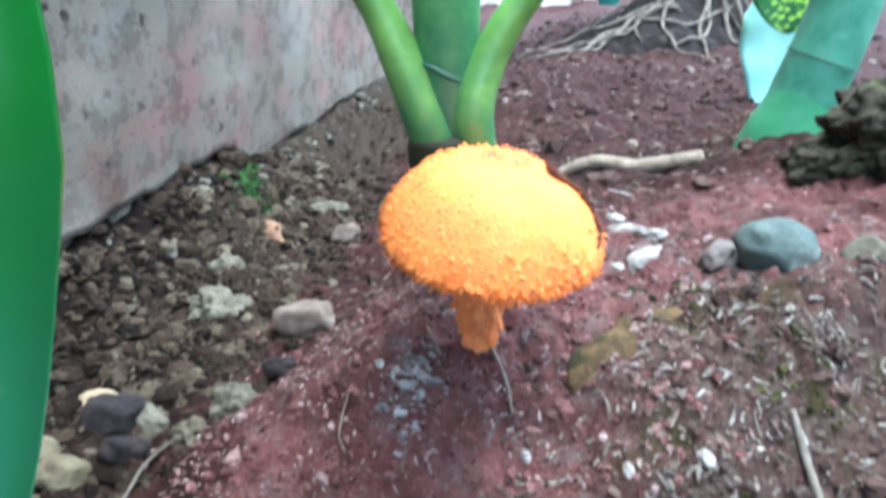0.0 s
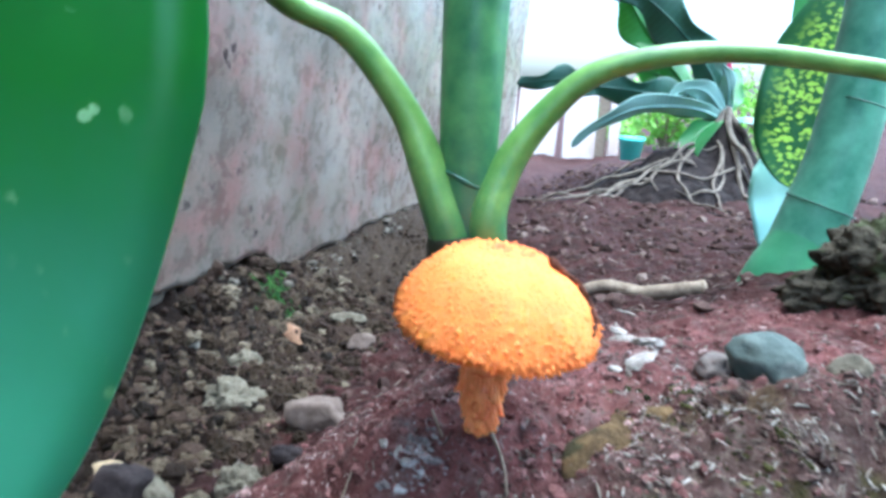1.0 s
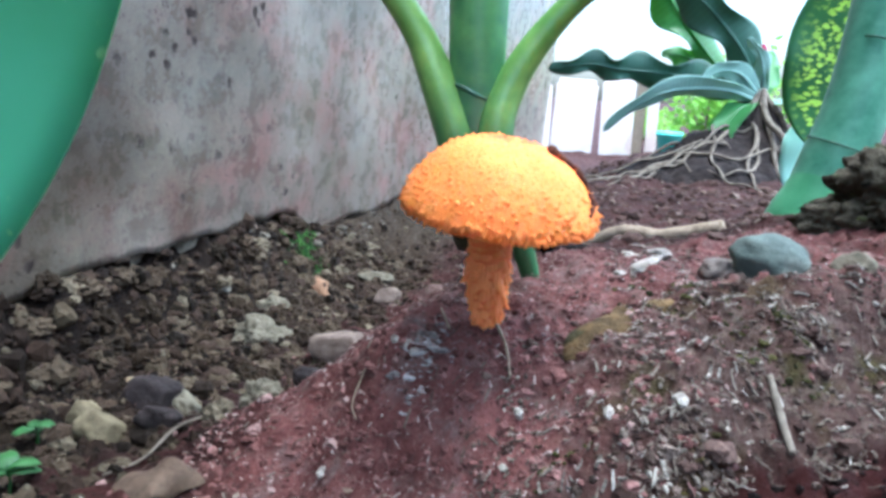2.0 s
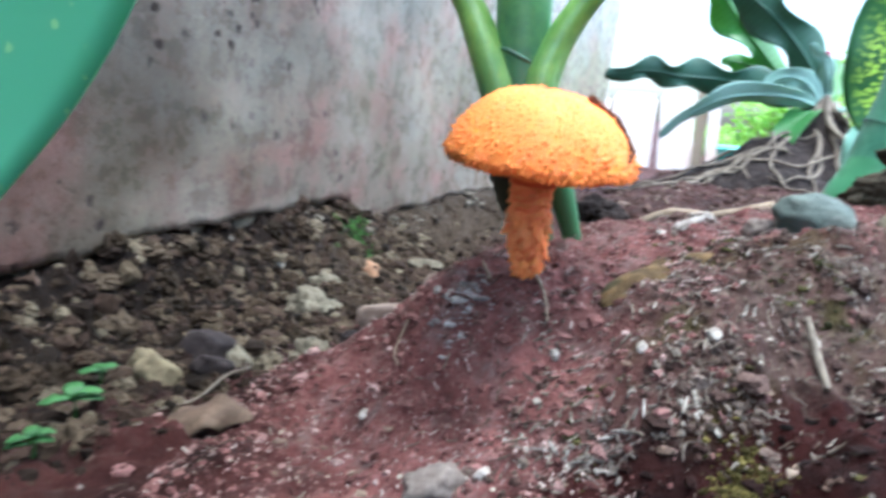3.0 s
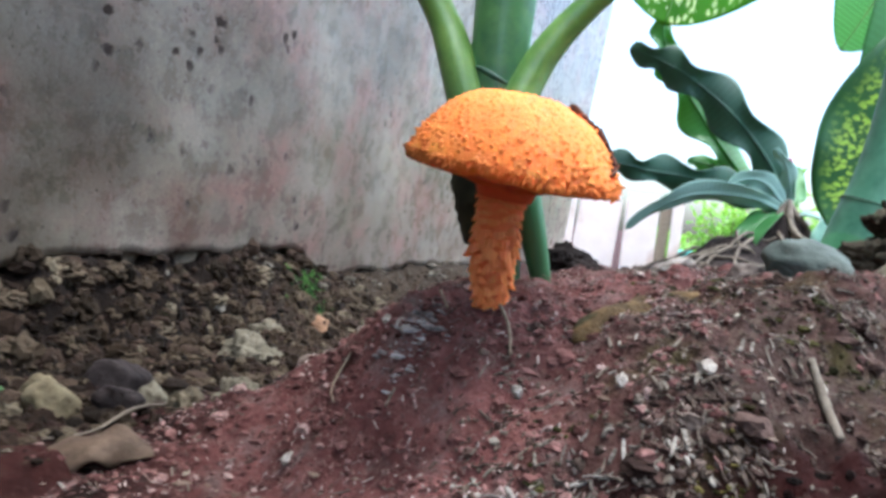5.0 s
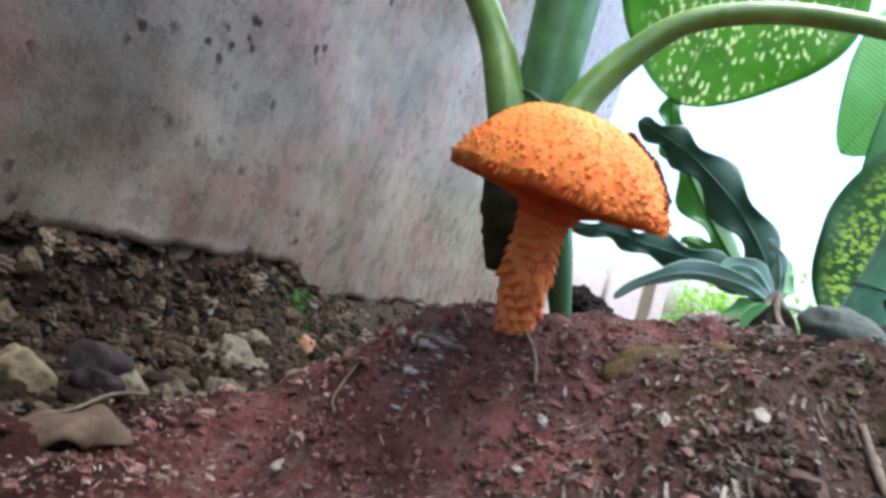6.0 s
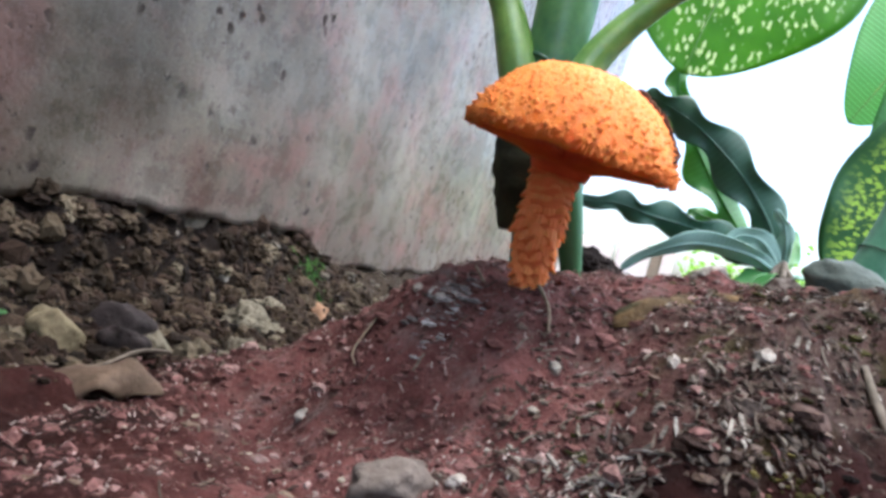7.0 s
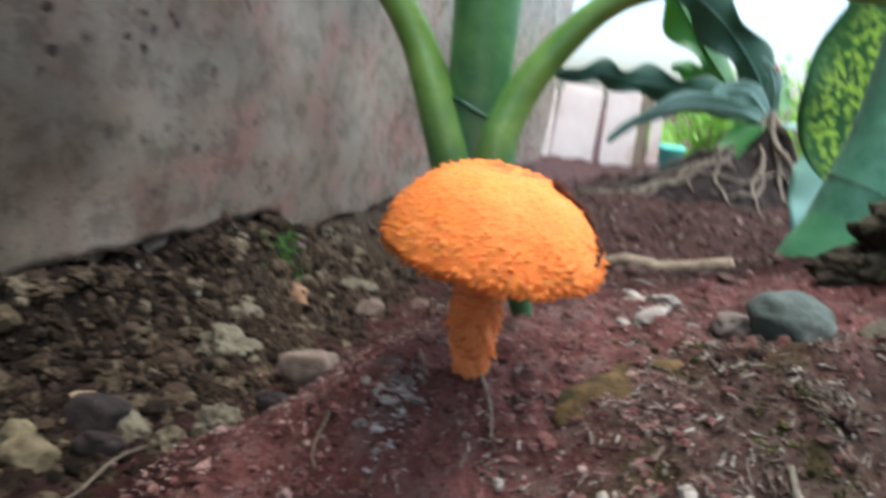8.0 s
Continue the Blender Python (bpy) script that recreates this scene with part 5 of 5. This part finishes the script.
def crumbs(name, label, n, box, weight, sizes, mat, seed, level=1, flat=0.75, category="soil", upright=False, sink=0.12):
    rng = np.random.default_rng(seed)
    tv, tf = template(level)
    p = sample(rng, n, box, weight)
    s = sizes[0] * (sizes[1] / sizes[0]) ** (rng.uniform(size=n) ** 2.2)
    shape = s[:, None] * rng.uniform(0.55, 1.25, (n, 3)) * np.array([1, 1, flat])
    v = tv[None] * (1 + rng.uniform(-0.28, 0.28, (n, len(tv), 1)))
    if upright:
        a, lean = rng.uniform(0, 2 * np.pi, n), rng.normal(0, 0.35, n)
        c, d, e, g = np.cos(a), np.sin(a), np.cos(lean), np.sin(lean)
        turn = np.stack([c, -d * e, d * g, d, c * e, -c * g, 0 * a, g, e], -1).reshape(n, 3, 3)
        v = np.einsum("nij,nkj->nki", turn, v * (shape * np.array([1, 0.22, 1]))[:, None, :])
    else:
        v = np.einsum("nij,nkj->nki", turns(rng, n), v) * shape[:, None, :]
    z = ground_z(p[:, 0], p[:, 1]) - s * sink
    v += np.stack([p[:, 0], p[:, 1], z], -1)[:, None, :]
    f = tf[None] + (np.arange(n) * len(tv))[:, None, None]
    ob = bulk_mesh(name, v.reshape(-1, 3), f.reshape(-1, 3), mat)
    return tagged(ob, label, category, kind="stuff")


def fibres(name, label, n, box, weight, length, width, mat, seed, category="litter"):
    rng = np.random.default_rng(seed)
    p = sample(rng, n, box, weight)
    a = rng.uniform(0, 2 * np.pi, n)
    ln = length[0] * (length[1] / length[0]) ** (rng.uniform(size=n) ** 1.8) / 2
    wd = rng.uniform(*width, n) / 2
    bend = rng.normal(0, 0.09, n)
    dx, dy = np.cos(a), np.sin(a)
    rows = []
    for t in (-1, -0.33, 0.33, 1):
        cx = p[:, 0] + dx * ln * t - dy * ln * bend * (t * t)
        cy = p[:, 1] + dy * ln * t + dx * ln * bend * (t * t)
        cz = ground_z(cx, cy) * 0.6 + 0.4 * ground_z(p[:, 0], p[:, 1]) + 0.0005 + 0.0006 * rng.uniform(size=n)
        taper = 1 - 0.45 * abs(t)
        for sx, sz in ((-1, -1), (1, -1), (1, 1), (-1, 1)):
            rows.append(np.stack([cx - dy * wd * sx * taper, cy + dx * wd * sx * taper, cz + sz * wd * 0.35], -1))
    v = np.stack(rows, 1)
    f = []
    for j in range(3):
        for i in range(4):
            f.append((4 * j + i, 4 * j + (i + 1) % 4, 4 * j + 4 + (i + 1) % 4, 4 * j + 4 + i))
    f += [(3, 2, 1, 0), (12, 13, 14, 15)]
    f = np.array(f)[None] + (np.arange(n) * 16)[:, None, None]
    ob = bulk_mesh(name, v.reshape(-1, 3), f.reshape(-1, 4), mat)
    return tagged(ob, label, category, kind="stuff")


def gritty(x, y):
    away = x - wall_x(y)
    return np.where(away < -0.002, 0.0, 1 - smooth(0.05, 0.1, away)) * (1 - 0.6 * smooth(0.35, 0.6, y))


def mounded(x, y):
    away = x - wall_x(y)
    return smooth(0.05, 0.1, away) * (1 - 0.7 * smooth(0.3, 0.6, y))


def bare_red(x, y):
    """The dark wet patch at the mound's near foot, with hardly any litter on it."""
    return smooth(-0.104, -0.088, 0.25 * x - y + 0.006 * grain(x, y, 0.012, 52)) * smooth(0.03, 0.05, x)


def littered(x, y):
    u = x - 0.3 * y
    return smooth(-0.045, 0.03, u) * (1 - 0.97 * bare_red(x, y)) * (1 - 0.85 * smooth(0.155, 0.19, y - 0.1 * x)) * (1 - smooth(0.2, 0.24, y)) * (0.25 + 0.75 * smooth(0.0, 0.4, grain(x, y, 0.02, 51)))


GRIT = crumb_material("grit", [(0.0, (0.007, 0.0045, 0.0026)), (0.4, (0.022, 0.013, 0.0085)), (0.7, (0.04, 0.0255, 0.0175)), (0.92, (0.066, 0.05, 0.031)), (1.0, (0.13, 0.106, 0.072))])
CLOD = crumb_material("clod", [(0.0, (0.055, 0.023, 0.02)), (0.5, (0.135, 0.061, 0.055)), (0.9, (0.2, 0.105, 0.096)), (1.0, (0.34, 0.25, 0.23))])
EARTH = crumb_material("earth", [(0.0, (0.02, 0.0105, 0.008)), (0.5, (0.056, 0.032, 0.026)), (0.9, (0.1, 0.064, 0.053)), (1.0, (0.17, 0.13, 0.108))])
MOULD = crumb_material("mould", [(0.0, (0.022, 0.01, 0.008)), (0.5, (0.05, 0.025, 0.02)), (0.85, (0.085, 0.053, 0.04)), (1.0, (0.15, 0.115, 0.09))], 0.75)
FLAKE = crumb_material("flake", [(0.0, (0.04, 0.024, 0.019)), (0.45, (0.075, 0.053, 0.042)), (0.85, (0.14, 0.115, 0.094)), (1.0, (0.34, 0.31, 0.27))], 0.75)
STRAW = crumb_material("straw", [(0.0, (0.045, 0.029, 0.022)), (0.45, (0.1, 0.075, 0.058)), (0.85, (0.17, 0.142, 0.115)), (1.0, (0.36, 0.33, 0.29))], 0.75)
BLEACHED = crumb_material("bleached_fibre", [(0.0, (0.13, 0.065, 0.058)), (0.55, (0.21, 0.13, 0.115)), (1.0, (0.4, 0.34, 0.31))], 0.8)
YELLOW_MOSS = crumb_material("yellow_moss", [(0.0, (0.02, 0.016, 0.004)), (0.6, (0.06, 0.049, 0.012)), (1.0, (0.12, 0.098, 0.028))])
crumbs("gravel", "grey-brown grit and gravel along the wall", 5200, (-0.2, 0.02, 0.05, 0.7), gritty, (0.0006, 0.0034), GRIT, 1, category="gravel")
crumbs("gravel", "dark lumps of earth in the trench", 900, (-0.17, -0.02, 0.08, 0.5), gritty, (0.0018, 0.0056), GRIT, 12, 2, flat=0.95, category="gravel", sink=0.35)
crumbs("gravel", "small mixed stones in the trench", 420, (-0.17, -0.02, 0.08, 0.5), gritty, (0.0018, 0.0062), GRIT, 2, 2, category="gravel")
CLAY = crumb_material("clay_clod", [(0.0, (0.016, 0.011, 0.0065)), (0.45, (0.039, 0.0262, 0.0165)), (0.8, (0.07, 0.052, 0.034)), (1.0, (0.13, 0.108, 0.074))], 0.95, 420)
crumbs("soil_clods", "crumbly olive-brown clods heaped along the wall", 760, (-0.17, -0.03, 0.12, 0.5), gritty, (0.0022, 0.008), CLAY, 31, 3, flat=0.85, sink=0.4)
crumbs("soil_clods", "reddish clods and bits of bark on the mound", 260, (0.0, 0.16, 0.07, 0.21), littered, (0.0014, 0.0042), EARTH, 32, 2, flat=0.6, sink=0.45)
crumbs("soil_clods", "red-brown crumbs of soil", 10000, (-0.08, 0.24, 0.04, 0.34), lambda x, y: mounded(x, y) * (1 - 0.93 * smooth(0.02, 0.06, x - 0.2 * y) * (1 - smooth(0.2, 0.25, y))) * (1 - 0.95 * bare_red(x, y)) * (1 - smooth(0.24, 0.32, y)), (0.0004, 0.0024), CLOD, 3, sink=0.35)
crumbs("soil_clods", "red-brown clods between the plants", 3200, (-0.05, 0.6, 0.3, 1.4), lambda x, y: smooth(0.05, 0.12, x - wall_x(y)), (0.0015, 0.009), EARTH, 4)
crumbs("soil_clods", "brown crumbs of earth strewn over the bed", 3000, (-0.06, 0.36, 0.27, 0.85), lambda x, y: smooth(0.05, 0.12, x - wall_x(y)), (0.0008, 0.0042), EARTH, 33)
fibres("wood_fibres", "straw and bits of root strewn over the bed", 900, (-0.04, 0.42, 0.27, 0.95), lambda x, y: smooth(0.05, 0.12, x - wall_x(y)), (0.003, 0.016), (0.0005, 0.0015), STRAW, 34)
TANCHIP = crumb_material("tan_chip", [(0.0, (0.09, 0.055, 0.04)), (0.6, (0.19, 0.14, 0.105)), (1.0, (0.38, 0.33, 0.27))], 0.7)
crumbs("soil_clods", "brown-red clods on the slope", 420, (-0.1, 0.04, 0.07, 0.2), lambda x, y: smooth(0.055, 0.1, x - wall_x(y)), (0.0009, 0.0036), CLOD, 35, 2, flat=0.6, sink=0.45)
crumbs("wood_chips", "pale tan chips of wood at the slope's foot", 320, (-0.09, 0.09, 0.05, 0.15), lambda x, y: smooth(0.055, 0.1, x - wall_x(y)) * (0.35 + 0.65 * smooth(0.0, 0.4, grain(x, y, 0.022, 91))), (0.0006, 0.0026), TANCHIP, 36, flat=0.3, category="litter")
crumbs("leaf_mould", "dark crumbs of leaf mould on the mound", 1800, (-0.02, 0.24, 0.04, 0.24), littered, (0.0004, 0.0018), FLAKE, 5, sink=0.3)
fibres("wood_fibres", "pale weathered wood fibres and straw", 2000, (-0.03, 0.22, 0.05, 0.24), littered, (0.001, 0.0048), (0.0004, 0.0012), STRAW, 6)
crumbs("wood_flakes", "weathered flakes of wood and bark", 1300, (-0.03, 0.2, 0.05, 0.24), littered, (0.0006, 0.0022), FLAKE, 16, flat=0.7, sink=0.3, category="litter", upright=True)
fibres("wood_fibres", "thin straw scattered over red soil", 1000, (-0.1, 0.16, 0.05, 0.5), lambda x, y: mounded(x, y) * (1 - 0.9 * bare_red(x, y)), (0.0015, 0.006), (0.0003, 0.0008), STRAW, 7)
fibres("pale_fibres", "tiny bleached fibres strewn over red soil", 2600, (-0.08, 0.08, 0.09, 0.24), lambda x, y: smooth(0.06, 0.11, x - wall_x(y)) * (0.3 + 0.7 * smooth(0.0, 0.4, grain(x, y, 0.018, 81))) * (1 - 0.9 * bare_red(x, y)),
       (0.0006, 0.0032), (0.0003, 0.0007), BLEACHED, 17)
crumbs("moss", "yellow-olive moss cushion on dark red soil", 420, (0.045, 0.09, 0.085, 0.13), lambda x, y: np.exp(-((x - 0.068) / 0.006) ** 2 - ((y - 0.107) / 0.006) ** 2), (0.0004, 0.0014), YELLOW_MOSS, 18, flat=0.7, category="moss")
fibres("wood_fibres", "brown plant litter in the trench", 700, (-0.18, 0.0, 0.08, 0.5), gritty, (0.002, 0.007), (0.0004, 0.0012), MOULD, 8)
ASH = crumb_material("ash_flake", [(0.0, (0.13, 0.11, 0.107)), (0.6, (0.23, 0.205, 0.203)), (1.0, (0.4, 0.38, 0.375))])
crumbs("ash_flakes", "bluish grey flakes of ash on the mound's brow", 120, (-0.02, 0.012, 0.145, 0.185), lambda x, y: np.exp(-((x + 0.004) / 0.0055) ** 2 - ((y - 0.169) / 0.0065) ** 2),
       (0.0006, 0.0026), ASH, 37, 2, flat=0.3, category="litter", sink=0.2)
BLANCHED = crumb_material("blanched_straw", [(0.0, (0.08, 0.064, 0.054)), (0.6, (0.14, 0.122, 0.108)), (1.0, (0.3, 0.275, 0.25))], 0.8)
fibres("straw_heap", "loose heap of blanched straw on the slope", 60, (0.015, 0.062, 0.095, 0.14), lambda x, y: np.exp(-((x - 0.037) / 0.006) ** 2 - ((y - 0.114) / 0.006) ** 2),
       (0.002, 0.007), (0.0005, 0.0013), BLANCHED, 39)
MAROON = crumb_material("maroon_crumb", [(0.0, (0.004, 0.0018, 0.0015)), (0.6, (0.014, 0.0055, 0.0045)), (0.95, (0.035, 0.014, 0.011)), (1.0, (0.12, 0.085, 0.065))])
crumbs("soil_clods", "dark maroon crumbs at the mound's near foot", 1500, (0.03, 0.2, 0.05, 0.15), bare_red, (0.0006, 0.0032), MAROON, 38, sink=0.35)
fibres("moss", "patch of bright green moss at the wall's foot", 600, (-0.132, -0.098, 0.38, 0.435), lambda x, y: np.exp(-((x + 0.115) / 0.009) ** 2 - ((y - 0.41) / 0.012) ** 2),
       (0.003, 0.008), (0.0008, 0.0016), MOSS, 9, "moss")
crumbs("moss", "olive moss cushions on the mound", 500, (0.03, 0.2, 0.06, 0.2), lambda x, y: littered(x, y) * smooth(0.1, 0.5, grain(x, y, 0.03, 61)), (0.0006, 0.002), OLIVE, 10, flat=0.6, category="moss")
PLASTER = crumb_material("plaster_crumb", [(0.0, (0.05, 0.042, 0.03)), (0.6, (0.11, 0.095, 0.075)), (1.0, (0.2, 0.18, 0.15))])
crumbs("plaster_crumbs", "pale crumbs of fallen plaster at the wall's foot", 110, (-0.15, -0.05, 0.25, 0.75), lambda x, y: np.where(np.abs(x - wall_x(y) - 0.006) < 0.006, 1.0, 0.0) * (0.2 + 0.8 * smooth(0.36, 0.42, y)),
       (0.0012, 0.0048), PLASTER, 21, 2, category="rubble")
